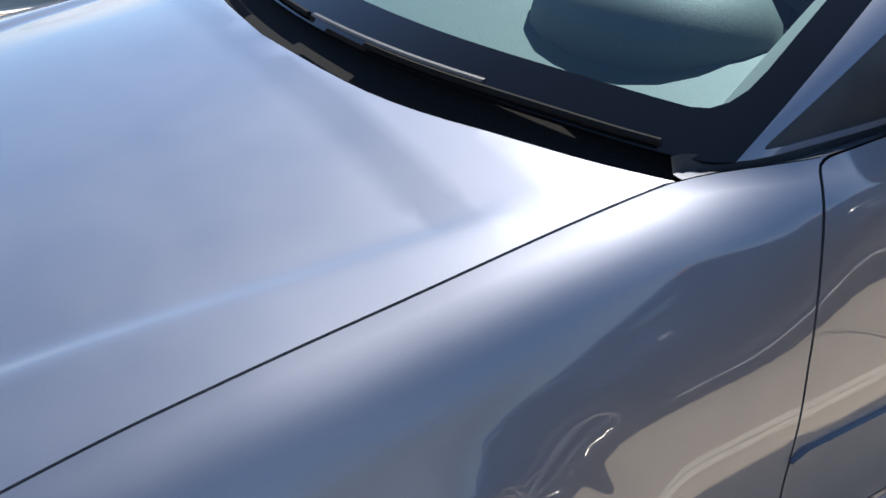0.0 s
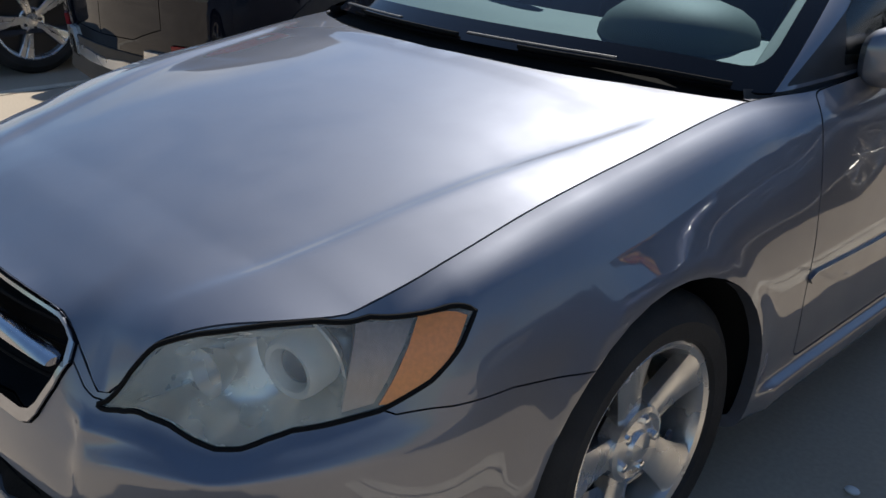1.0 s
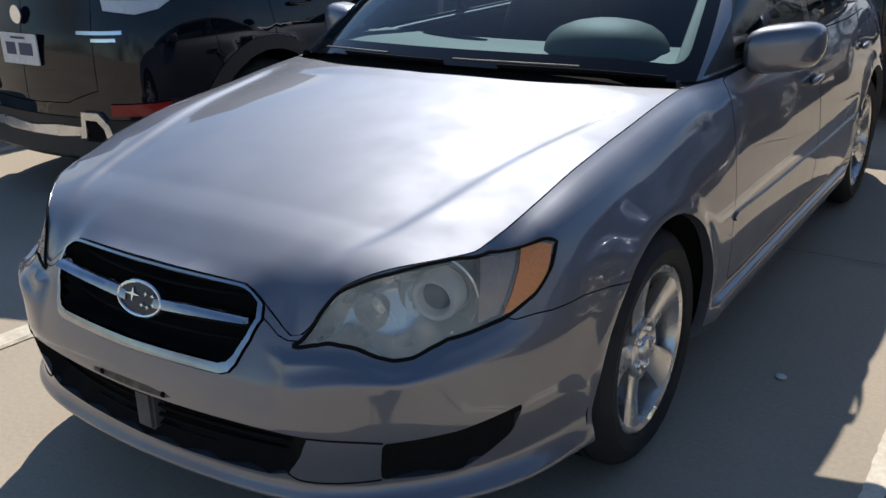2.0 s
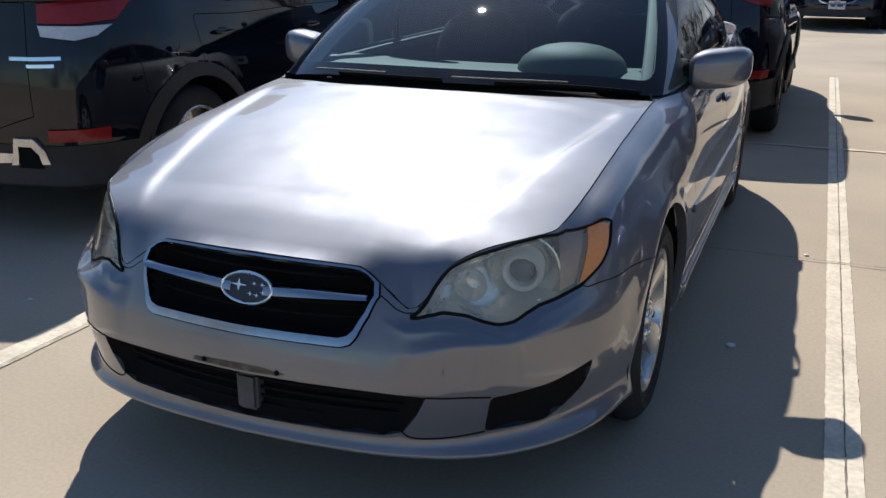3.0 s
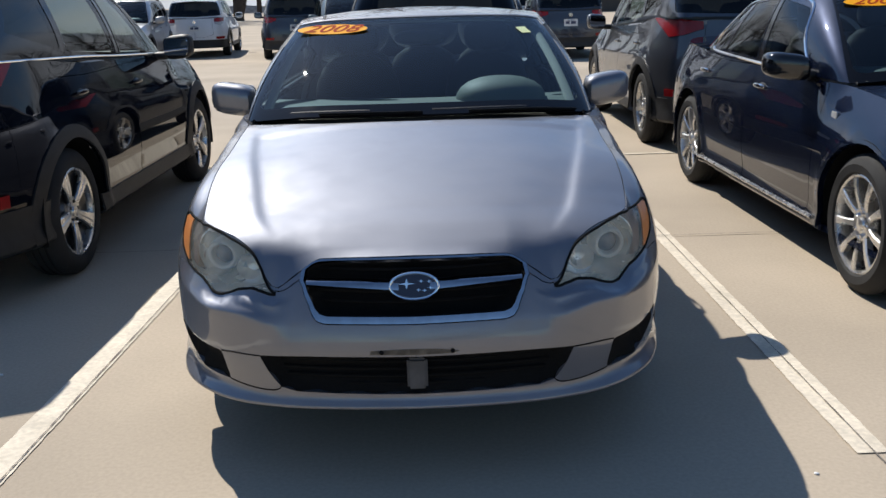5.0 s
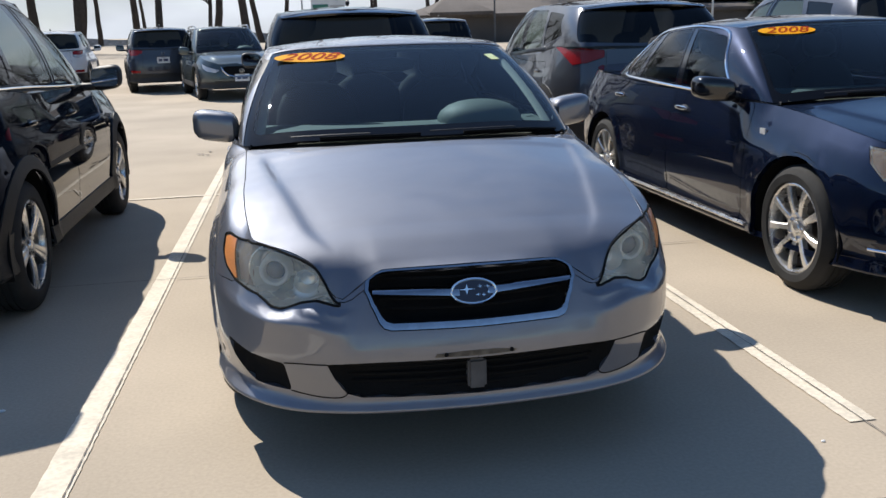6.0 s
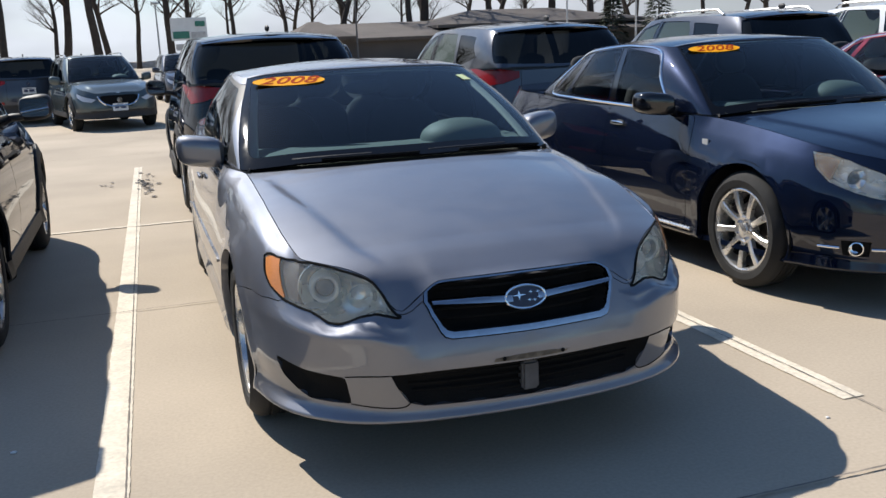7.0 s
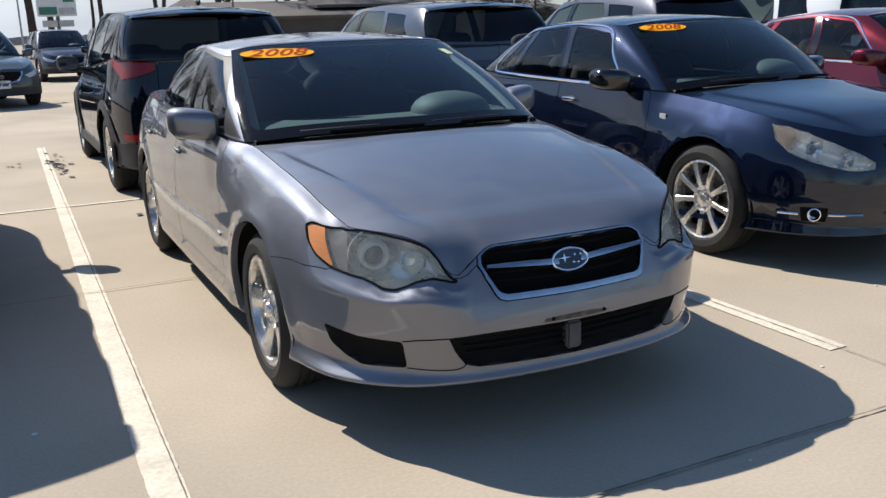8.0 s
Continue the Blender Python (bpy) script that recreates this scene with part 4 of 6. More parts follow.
G_ROWS = [
    (lit(.06, .06, .06, .06, .05, .05, .05, .05, .05, .09, .10, .10, .09, .09, .10, .06, .08), lit(.228, .228, .228, .228, .225, .222, .215, .213, .21, .20, .19, .19, .19, .19, .20, .22, .24)),
    (lit(.004, .004, .004, .004, 0, -.004, -.008, -.006, -.004, .02, .03, .03, .035, .035, .03, 0, 0), lit(.25, .25, .25, .25, .248, .245, .24, .24, .24, .23, .22, .22, .22, .22, .23, .25, .27)),
    (lit(.018, .018, .018, .018, .02, .024, .024, .02, .016, .01, .01, .01, .012, .012, .01, .01, .01), lit(.288, .288, .288, .288, .288, .288, .29, .295, .30, .31, .33, .33, .33, .33, .33, .33, .34)),
    (lit(0, 0, 0, 0, 0, 0, 0, 0, 0, 0, 0, 0, 0, 0, 0, 0, 0), lit(.42, .42, .42, .42, .42, .42, .42, .42, .42, .44, .46, .46, .46, .46, .46, .46, .46)),
    (lit(.012, .012, .012, .008, .004, .004, .003, .002, 0, 0, 0, 0, 0, 0, 0, .005, .01), lit(.495, .495, .49, .50, .525, .525, .54, .535, .53, .55, .57, .57, .57, .57, .58, .56, .56)),
    (lit(.045, .045, .038, .035, .036, .034, .030, .022, .014, .012, .012, .01, .01, .012, .015, .03, .04), lit(.575, .575, .56, .545, .562, .558, .60, .617, .63, .66, .68, .70, .70, .71, .73, .72, .72)),
    (lit(.075, .075, .060, .048, .068, .072, .060, .062, .074, .088, .095, .085, .040, .035, .05, .07, .07), lit(.64, .64, .605, .575, .64, .65, .69, .724, .768, .815, .843, .884, .868, .85, .87, .88, .88)),
    (lit(.097, .097, .078, .060, .092, .102, .094, .088, .096, .113, .124, .138, .145, .143, .08, .085, .10, .13, .12), lit(.688, .682, .635, .599, .699, .729, .740, .746, .754, .771, .792, .840, .867, .914, .928, .955, .985, .99, .98),
     lit(0, 1.1, 1.5, 1.8, 2.4, 3, 3.6, 4.02, 4.2, 4.6, 5, 6, 7, 7.75, 8.15, 10, 11, 13, 15)),
]
G_CABIN = ([(0, .245, .957), (.3, .272, .955), (.53, .35, .944), (.695, .445, .926), (.745, .575, .929), (.768, .95, .94), (.77, 1.58, .955), (.755, 2.18, .97), (.70, 2.53, .985), (.5, 2.70, .99), (0, 2.78, .99)],
           [(0, 1.09, 1.325), (.3, 1.11, 1.322), (.5, 1.15, 1.312), (.575, 1.197, 1.298), (.60, 1.30, 1.30), (.61, 1.53, 1.315), (.605, 1.78, 1.31), (.585, 2.03, 1.285), (.5, 2.10, 1.285), (.3, 2.13, 1.30), (0, 2.15, 1.305)])
fd, rd = door_lines(0.535, 1.55, 2.62, 0.312, 0.945)
LAMP_LOW = [(1.8, .583), (2.1, .590), (2.35, .592), (2.55, .586), (2.75, .571), (2.95, .561), (3.15, .563), (3.35, .577), (3.55, .590), (3.8, .597), (4.2, .612), (4.6, .648), (4.85, .692)]
LAMP = [(1.8, .585), (2.1, .652), (2.4, .694), (2.7, .711), (3, .720), (3.4, .733), (3.8, .739), (4.2, .739), (4.6, .738), (5.0, .735)] + LAMP_LOW[::-1]
AMBER_AT = [(4.58, .736), (4.93, .731), (4.79, .685), (4.56, .645), (4.28, .620), (4.20, .620), (4.33, .655), (4.47, .70)]
REFLEX_AT = [(4.10, .735), (4.55, .735), (4.44, .70), (4.30, .655), (4.17, .620), (3.92, .610), (4.0, .67)]
GRILLE_OUT = [(0, .506), (.262, .509), (.284, .516), (.297, .532), (.318, .58), (.334, .622), (.327, .655), (.305, .673), (.25, .683), (0, .686)]
GRILLE_IN = [(0, .528), (.254, .531), (.274, .537), (.286, .550), (.306, .590), (.319, .624), (.313, .651), (.295, .664), (.243, .674), (0, .677)]


def nose_ledge(x, y, z):
    """The crisp ledge of the bumper under the lamps: the skin below it stands proud and falls back downwards."""
    zl = np.interp(x, [.36, .425, .48, .52, .55, .585, .617, .644, .67, .69, .72, .76, .80], [.583, .583, .590, .592, .586, .571, .561, .563, .577, .590, .597, .612, .648])
    d = zl - np.interp(x, [.40, .52, .617, .72, .80], [.018, .021, .019, .013, .008]) - z
    k = np.interp(x, [.385, .415, .60, .72, .79], [0, .021, .022, .014, 0]) * (y < -.3)
    skirt = .026 / (1 + np.exp(np.clip(-(.292 - z) / .0035, -40, 40))) * np.interp(y, [.36, .46, 2.2, 2.3], [0, 1, 1, 0]) * (x > .6)
    return k / (1 + np.exp(np.clip(-d / .0032, -40, 40))) * np.exp(-np.maximum(d, 0) / .06) + skirt


LEDGE_AT = [(1.65, -.018), (1.8, -.018), (2.1, -.0195), (2.35, -.021), (2.55, -.0203), (2.75, -.0195), (2.95, -.019), (3.15, -.0175), (3.35, -.016), (3.55, -.0145), (3.8, -.013), (4.2, -.010)]
LEDGE_LINES = [[(i, float(np.interp(i, [q[0] for q in LAMP_LOW], [q[1] for q in LAMP_LOW])) + dz + o) for i, dz in LEDGE_AT] for o in (.007, .0, -.006, -.012, -.022)]
SKIRT_LINES = [[(i, z) for i in (7.75, 8, 8.5, 9, 9.5, 10, 10.3)] for z in (.304, .297, .292, .287, .279)]
feats = [
    dict(name="headlamp_cover", view="plan", at=LAMP, mat=LAMP_GLASS, fold=.010, gap=.004),
    dict(name="grille_recess", view="front", at=GRILLE_IN, mat=DARK_VOID, centre=True, hole=.06),
    dict(name="grille_surround", view="front", at=GRILLE_OUT, mat=GRILLE_CHROME, centre=True, lift=.007, fold=.03, label="bright chrome grille surround"),
    dict(name="lower_intake", view="front", at=[(0, .412), (.30, .414), (.462, .408), (.440, .36), (.405, .31), (.36, .297), (0, .290)], mat=DARK_VOID, centre=True, hole=.05),
    dict(name="fog_lamp_recess", view="front", at=[(.593, .396), (.70, .402), (.772, .424), (.755, .36), (.722, .322), (.685, .297), (.575, .303)], mat=DARK_VOID, hole=.03, round=.012),
    dict(name="front_door", view="side", at=fd, mat=GREY_PAINT, round=.03, fold=.03, gap=.003),
    dict(name="rear_door", view="side", at=rd, mat=GREY_PAINT, round=.03, fold=.03, gap=.003),
    dict(name="bumper_cover", view="plan", at=[(0, .2), (0, .66), (1.1, .66), (1.6, .60), (1.8, .592), (2.4, .605), (3, .588), (3.8, .61), (4.15, .618), (4.32, .606), (4.75, .606), (5.2, .610), (5.6, .60), (5.9, .592), (6.3, .58), (6.3, .2)], mat=GREY_PAINT, centre=True, fold=.02, gap=.0015),
]
G_WIN = [dict(at=[(.74, .05), (.78, .34), (1.15, .85), (1.55, .91), (1.53, .05)], round=.015), dict(at=[(1.60, .04), (1.62, .93), (1.95, .88), (2.34, .30), (2.36, .05)], round=.04), dict(name="window_post", at=[(1.535, .03), (1.565, .94), (1.615, .94), (1.595, .03)], mat=GLOSS_BLACK, round=.003),
         dict(name="window_frame", at=[(.515, .02), (.79, .36), (1.105, .90), (1.57, .965), (1.99, .905), (2.39, .31), (2.40, .02)], mat=BLACK_TRIM, round=.01)]
grey = build_car(pose(0, .423, 0), "grey metallic saloon with clouded headlamps on painted bay", "car", GREY_PAINT, .855, -.968, 3.64, 2.67,
                 [(1.05, 1.32), (1.25, 1.345), (1.6, 1.362), (2.0, 1.345), (2.2, 1.305)], G_CABIN, G_ROWS[7][1], G_ROWS[7][0], (.315, .220, .03, 5, "wide"), rows=G_ROWS, stations=G_STATIONS, step=.03, arch_r=.36,
                 hood={"rear": [(0, .178), (.3, .207), (.5, .283), (.63, .352), (.712, .406)], "from": .385}, hood_mid=[(-1.05, .66), (-.871, .690), (-.70, .762), (-.42, .838), (-.1, .903), (.18, .950)], crease=-.012,
                 feats=feats, windows=G_WIN, deck=True, name="saloon", extra=nose_ledge, body_lines=LEDGE_LINES + SKIRT_LINES, post=(3.42, 3.22, 3.08), rear_glass=CLEAR_GLASS)
gs, gc = grey["shell"], grey["car"]
side_mirror(grey, .865, .875, .992, GREY_PAINT, .215, .145)
handle(grey, 1.46, .795)
handle(grey, 2.40, .805)
# lamps: reflector bowl, amber corner, projector
for s in (1, -1):
    q = [on_plan(gs, i, z) for i, z in LAMP]
    q = q if s > 0 else mirror_poly(q)
    bowl = patch(grey, "headlamp_bowl", q, REFLECTOR, depth=(.115, 3.2), both=False, step=.014)[0]
    am = [on_plan(gs, i, z) for i, z in AMBER_AT]
    am = am if s > 0 else mirror_poly(am)
    patch(grey, "turn_signal", am, AMBER_BODY, .0012, .006, both=False, step=.02, parent=bowl, label="amber corner lens")
    out = gs.P(np.array([p[0] for p in dense(q, .012)]), np.array([p[1] for p in dense(q, .012)]))
    sweep(out, .0044, DARK_VOID, "lamp_gasket", gc, closed=True, sides=6)
    rx_at = [on_plan(gs, i, z) for i, z in REFLEX_AT]
    patch(grey, "side_reflex", rx_at if s > 0 else mirror_poly(rx_at), REFLEX, -.012, .02, both=False, step=.02, parent=bowl, label="dull reddish side reflex facet")
    m = pose(s * .603, -.650, .650, 4, 0, s * 12)
    dish = lathe([(.055, .030), (.050, .060), (.030, .078), (.012, .086), (.014, .090)], 36, "Y")
    dish.transform(m)
    part("projector_dish", dish, REFLECTOR, bowl)
    ring = lathe([(.045, .052), (.004, .052), (-.010, .049), (-.014, .045), (-.012, .037), (.002, .033), (.03, .032)], 36, "Y")
    ring.transform(m)
    part("projector_ring", ring, LENS_RING, bowl)
    lens = blob(0, .012, 0, .032, .020, .032, 2.0, 24, m=m)
    part("projector_lens", lens, LENS_DARK, bowl)
    small = lathe([(.04, .004), (.035, .022), (.012, .034), (-.008, .040)], 28, "Y")
    small.transform(pose(s * .505, -.735, .632, 0, 0, s * 6))
    part("beam_bowl", small, REFLECTOR, bowl)
# grille: slats, wing bar and oval badge
for z in (.562, .59, .62, .65):
    xs = np.linspace(-.285, .285, 25)
    sweep([(x, -.868 + .045 * (x / .29) ** 2 - (.68 - z) * .35, z) for x in xs], .004, DARK_VOID, "grille_slat", gc, sides=6)
for sx in (1, -1):
    bm = bmesh.new()
    rings = []
    for x in np.linspace(.045, .312, 16):
        u = (x - .045) / .267
        zl, zh = .596 + .022 * u, .620 + .010 * u ** .7
        y = -.912 + .13 * x * x
        ring = [(y, zl), (y - .007, zl + .003), (y - .004, (zl + zh) / 2 + .001), (y + .001, zh - .002), (y + .006, zh), (y + .03, zh), (y + .03, zl)]
        rings.append([bm.verts.new((sx * x, yy, zz)) for yy, zz in ring])
    for p, q in zip(rings, rings[1:]):
        for k in range(7):
            bm.faces.new((p[k], p[(k + 1) % 7], q[(k + 1) % 7], q[k]))
    bm.faces.new(rings[0])
    bm.faces.new(rings[-1][::-1])
    part("grille_bar", bm, GRILLE_CHROME, gc, "chrome wing bar")
badge_m = pose(0, -.912, .609, -18)
el = [(.070 * math.cos(t), .037 * math.sin(t)) for t in np.linspace(0, 2 * math.pi, 48, endpoint=False)]
badge = part("badge", slab(el, .02, .004, badge_m), BADGE_BLUE, gc, "dark blue oval badge with chrome rim")
rim = [badge_m @ Vector((x, -.001, z)) for x, z in el]
sweep([tuple(p) for p in rim], .0042, CHROME, "badge_rim", badge, closed=True, sides=8)
for x, z, r in ((-.022, .006, .026), (.020, .013, .010), (.043, .012, .010), (.012, -.012, .010), (.030, -.014, .010), (.046, -.006, .009)):
    star = [((r if k % 2 == 0 else r * .22) * math.cos(k * math.pi / 4) + x, (r if k % 2 == 0 else r * .22) * .62 * math.sin(k * math.pi / 4) + z) for k in range(8)]
    part("badge_star", slab(star, .005, 0, badge_m @ pose(0, -.004, 0)), CHROME, badge)
# lower intake: mesh bars, centre post, scuffed mount
for z in (.315, .338, .361, .384):
    xs = np.linspace(-.40 - (z - .31) * .4, .40 + (z - .31) * .4, 31)
    sweep([(x, -.925 + .33 * x * x, z) for x in xs], .0045, DARK_VOID, "intake_slat", gc, sides=6)
part("intake_post", block(-.030, .030, -.945, -.90, .300, .398, .008), mat("post_plastic", (.075, .075, .078), .6, stain=.25, stain_scale=20.0), gc)
# seams where the bumper's lower insert meets the skin
for line in (((.462, .4075), (.50, .406), (.55, .404), (.593, .3985)), ((.404, .309), (.415, .299), (.44, .293), (.50, .294), (.575, .301))):
    for sx in (1, -1):
        sweep([gs.P(*gs.find(x, z, 0))[0] * [sx, 1, 1] for x, z in smooth_line(line, 14)], .0022, DARK_VOID, "bumper_seam", gc, sides=6)
patch(grey, "bumper_scuff", [gs.find(x, z, 0) for x, z in ((.0, .419), (.11, .421), (.125, .428), (.06, .436), (.0, .437))] + [(-a, b) for a, b in [gs.find(x, z, 0) for x, z in ((.06, .436), (.13, .432), (.135, .421))]],
      mat("scuffed_plastic", (.10, .085, .065), .8, stain=.5, stain_scale=40), .0006, .001, step=.012, both=False, label="scuffed strip left by a plate mount")
for x in (-.10, .105):
    p = gs.P(*gs.find(abs(x), .428, 0))[0]
    part("bolt_hole", blob(x, p[1], p[2], .007, .006, .007, 2, 10), DARK_VOID, gc)
# side rubbing strips
strip = [on_plan(gs, i, z) for i, z in ((8.02, .516), (8.5, .500), (9, .494), (10, .490), (10.55, .492), (10.55, .520), (10, .520), (9, .524), (8.5, .530), (8.05, .540), (8.0, .53))]
patch(grey, "rubbing_strip", strip, GREY_PAINT, .007, .009, step=.05)
# wipers
cabg = grey["cab"]


def on_screen(x, v):
    a = np.linspace(-cabg.A * .4, cabg.A * .4, 400)
    p = cabg.P(a, np.full(400, v * cabg.top))
    return float(np.interp(x, p[:, 0], a)), v * cabg.top


wipers(grey, [(on_screen(.06, .015), on_screen(.66, .02)), (on_screen(-.52, .02), on_screen(.02, .02))])
# pale inner trim of the windscreen posts
for sx in (1, -1):
    q = [cabg.P(float(np.interp(2.86 - .22 * v, cabg.t_of[1], cabg.t_of[0])), v * cabg.top)[0] for v in np.linspace(.06, .94, 14)]
    sweep(np.array(q) * [sx, 1, 1] + np.array([-.012 * sx, .035, -.030]), .022, PALE_TRIM, "post_trim", gc, sides=8, flat=.6)
# windscreen stickers
def sticker(c, at, w, h, name, label, digits=None, tilt=0.0):
    x, y, z, rx, rz = at
    m = pose(x, y, z, rx, 0, rz) @ pose(0, 0, 0, 0, tilt)
    el = [(w * math.cos(t), h * math.sin(t)) for t in np.linspace(0, 2 * math.pi, 40, endpoint=False)] if digits else [(-w, -h), (w, -h), (w, h), (-w, h)]
    ob = part(name, slab(el, .001, 0, m), STICKER if digits else STICKER_LIME, c["car"], label)
    if digits:
        cu = bpy.data.curves.new("year_marking", "FONT")
        cu.body, cu.size, cu.align_x, cu.align_y, cu.extrude, cu.shear = digits, h * 2.05, "CENTER", "CENTER", .0004, .25
        cu.space_character, cu.offset = 1.05, .0012
        cu.materials.append(STICKER_INK)
        tx = new("year_marking", cu)
        tx.parent = ob
        tx.matrix_local = m @ pose(0, -.0015, 0, 90) @ Matrix.Diagonal((1.15, 1, 1, 1))
    return ob


def on_glass(c, x, v):
    """Place and slopes of a point of the windscreen, on its outer face."""
    cab = c["cab"]
    a = np.linspace(-cab.A * .4, cab.A * .4, 400)
    p = cab.P(a, np.full(400, v * cab.top))
    k = float(np.interp(x, p[:, 0], a))
    q, n = cab.P(k, v * cab.top)[0], cab.N(k, v * cab.top)[0]
    q = q + n * .003
    return (*q, math.degrees(math.atan2(n[2], math.hypot(n[0], n[1]))) * -1, math.degrees(math.atan2(n[0], -n[1])))


sticker(grey, on_glass(grey, -.405, .865), .178, .056, "year_sticker", "orange oval sticker with red year digits", "2008")
sticker(grey, on_glass(grey, .49, .80), .026, .032, "permit_sticker", "small pale lime square sticker")
part("rear_view_mirror", blob(0, 1.06, 1.225, .12, .02, .035, 2.6, 16), BLACK_TRIM, gc)
# ---- the other parked cars ----
def cladding(c, wb, R, arch_r, bottom, ends=True, high=0.40, width=0.07, material=None):
    """Dark lower trim: wheel-arch lips, sills and bumpers' undersides."""
    shell = c["shell"]
    material = material or BLACK_TRIM
    hubs = []
    for y in (0, wb):
        hub = [shell.find(u, max(z, bottom + .012), 1) for u, z in arc(y, R, arch_r)]
        hubs.append(hub)
        ring = [shell.find(u, max(z, bottom + .012), 1) for u, z in arc(y, R, arch_r + width)]
        patch(c, "arch_trim", ring, material, .010, .012, step=.05, cut=[hub, mirror_poly(hub)])
    idx = [0, 1, 2, 3, 4, 5, 6]
    if ends:
        q = [on_plan(shell, i, bottom + .012) for i in idx] + [on_plan(shell, i, high) for i in idx[::-1]]
        q = q + [(-a, b) for a, b in q[::-1] if a > 1e-6]
        patch(c, "lower_front_trim", q, material, .008, .012, step=.06, both=False, cut=hubs + [mirror_poly(h) for h in hubs])
        idx = [12, 13, 14, 15]
        q = [on_plan(shell, i, bottom + .012) for i in idx] + [on_plan(shell, i, high + .08) for i in idx[::-1]]
        patch(c, "lower_rear_trim", q, material, .008, .012, step=.06, cut=hubs)
    idx = [7.6, 8, 9, 10, 10.3]
    q = [on_plan(shell, i, bottom + .012) for i in idx] + [on_plan(shell, i, bottom + .12) for i in idx[::-1]]
    patch(c, "sill_trim", q, material, .010, .012, step=.06, cut=hubs)


SUV_ST = [0, 1.1, 1.8, 3, 5, 7, 7.75, 8.15, 10, 11, 12, 13, 14, 15]


def suv(m, label, body, style, category="SUV", wb=2.66, front=.90, rear=.86, W=.875, belt=1.03, roof=1.61, step=.06, glass_rear=None, rails=None, lamps="low", name="suv", clad=True, plates=True, face_front=False, slope=0.0, high=.40, glass_side=None, kick=0.0, narrow=0.0):
    """A tall estate-bodied car."""
    tail, nose, bottom = wb + rear, -front, .25
    b, r = belt, roof - .05
    tops = [b - .22, b - .22, b - .215, b - .17, b - .10, b - .03, b, b + .01, b + .03, b + .05, b + .05, b + .04, b + .03, b + .03]
    tops = [z + kick * u for z, u in zip(tops, [0] * 7 + [.05, .3, .7, .95, 1, 1, 1])]
    ins = [.07, .07, .07, .11, .12, .13, .13, .075, .075, .085, .085, .075, .065, .06]
    base = [(0, .28, b + .03), (.32, .31, b + .027), (.57, .40, b + .018), (.71, .485, b + .006), (W - .107, .62, b + .008), (W - .075, 1.1, b + .02), (W - .075, 1.7, b + .032), (W - .085, 2.3, b + .048), (W - .15, tail - .24, b + .05), (.5, tail - .12, b + .045), (0, tail - .085, b + .04)]
    top = [(0, 1.08, r), (.3, 1.10, r - .003), (.51, 1.15, r - .01), (.585, 1.22, r - .022), (W - .25, 1.34, r - .015), (W - .235, 1.7, r + .005), (W - .235, 2.2, r + .003), (W - .245, tail - .72, r - .015), (W - .27, tail - .43 - slope, r - .04), (.42, tail - .37 - slope, r - .025), (0, tail - .345 - slope, r - .02)]
    base = [(x, y, z + kick * float(np.interp(y, [.5, 1.1, 2.3, tail - .3], [0, .12, .55, 1]))) for x, y, z in base]
    top = [(x - narrow * (x > .55), y, z) for x, y, z in top]
    fdoor, rdoor = door_lines(.50, 1.56, wb - .06, .33, b)
    fe = [dict(name="front_door", view="side", at=fdoor, mat=body, round=.03, fold=.02, gap=.003), dict(name="rear_door", view="side", at=rdoor, mat=body, round=.03, fold=.02, gap=.003)]
    bt = b + kick
    if lamps == "boomerang":
        fe.append(dict(name="tail_lamp", view="plan", at=[(11.6, bt + .045), (12.2, bt + .05), (13.0, bt + .04), (13.9, bt + .015), (13.9, bt - .05), (13.3, bt - .10), (12.7, bt - .12), (12.4, bt - .06)], mat=RED_LENS, lift=.006, fold=.02))
    elif lamps == "block":
        fe.append(dict(name="tail_lamp", view="plan", at=[(12.1, bt + .045), (13.0, bt + .04), (13.75, bt + .02), (13.75, bt - .07), (13.0, bt - .075), (12.45, bt - .06)], mat=RED_LENS, lift=.008, fold=.02))
        fe.append(dict(name="reverse_lamp", view="plan", at=[(12.5, bt - .078), (13.0, bt - .082), (13.75, bt - .077), (13.7, bt - .13), (13.1, bt - .15), (12.75, bt - .13)], mat=WHITE_LENS, lift=.008, fold=.02))
    if lamps:
        fe.append(dict(name="rear_reflector", view="plan", at=[(12.75, .50), (13.7, .50), (13.7, .56), (12.75, .565)], mat=RED_LENS, lift=.014, fold=.02))
        fe.append(dict(name="tailgate", view="plan", at=[(13.9, .62), (14.4, .55), (15, .54), (15, bt + .025), (13.95, bt + .025)], mat=body, fold=.02, gap=.003))
    if face_front:
        fe.append(dict(name="headlamp", view="plan", at=[(1.9, b - .33), (2.6, b - .30), (3.6, b - .26), (4.6, b - .20), (4.2, b - .29), (3.4, b - .36), (2.4, b - .39)], mat=WHITE_LENS, lift=.004, fold=.02))
        fe.append(dict(name="grille", view="plan", at=[(0, b - .50), (.8, b - .50), (1.35, b - .40), (1.6, b - .28), (1.2, b - .26), (0, b - .26)], mat=DARK_VOID, lift=.002, fold=.02, centre=True))
        fe.append(dict(name="front_intake", view="plan", at=[(0, .30), (2.2, .32), (2.5, .42), (0, .42)], mat=BLACK_TRIM, lift=.012, fold=.02, centre=True))
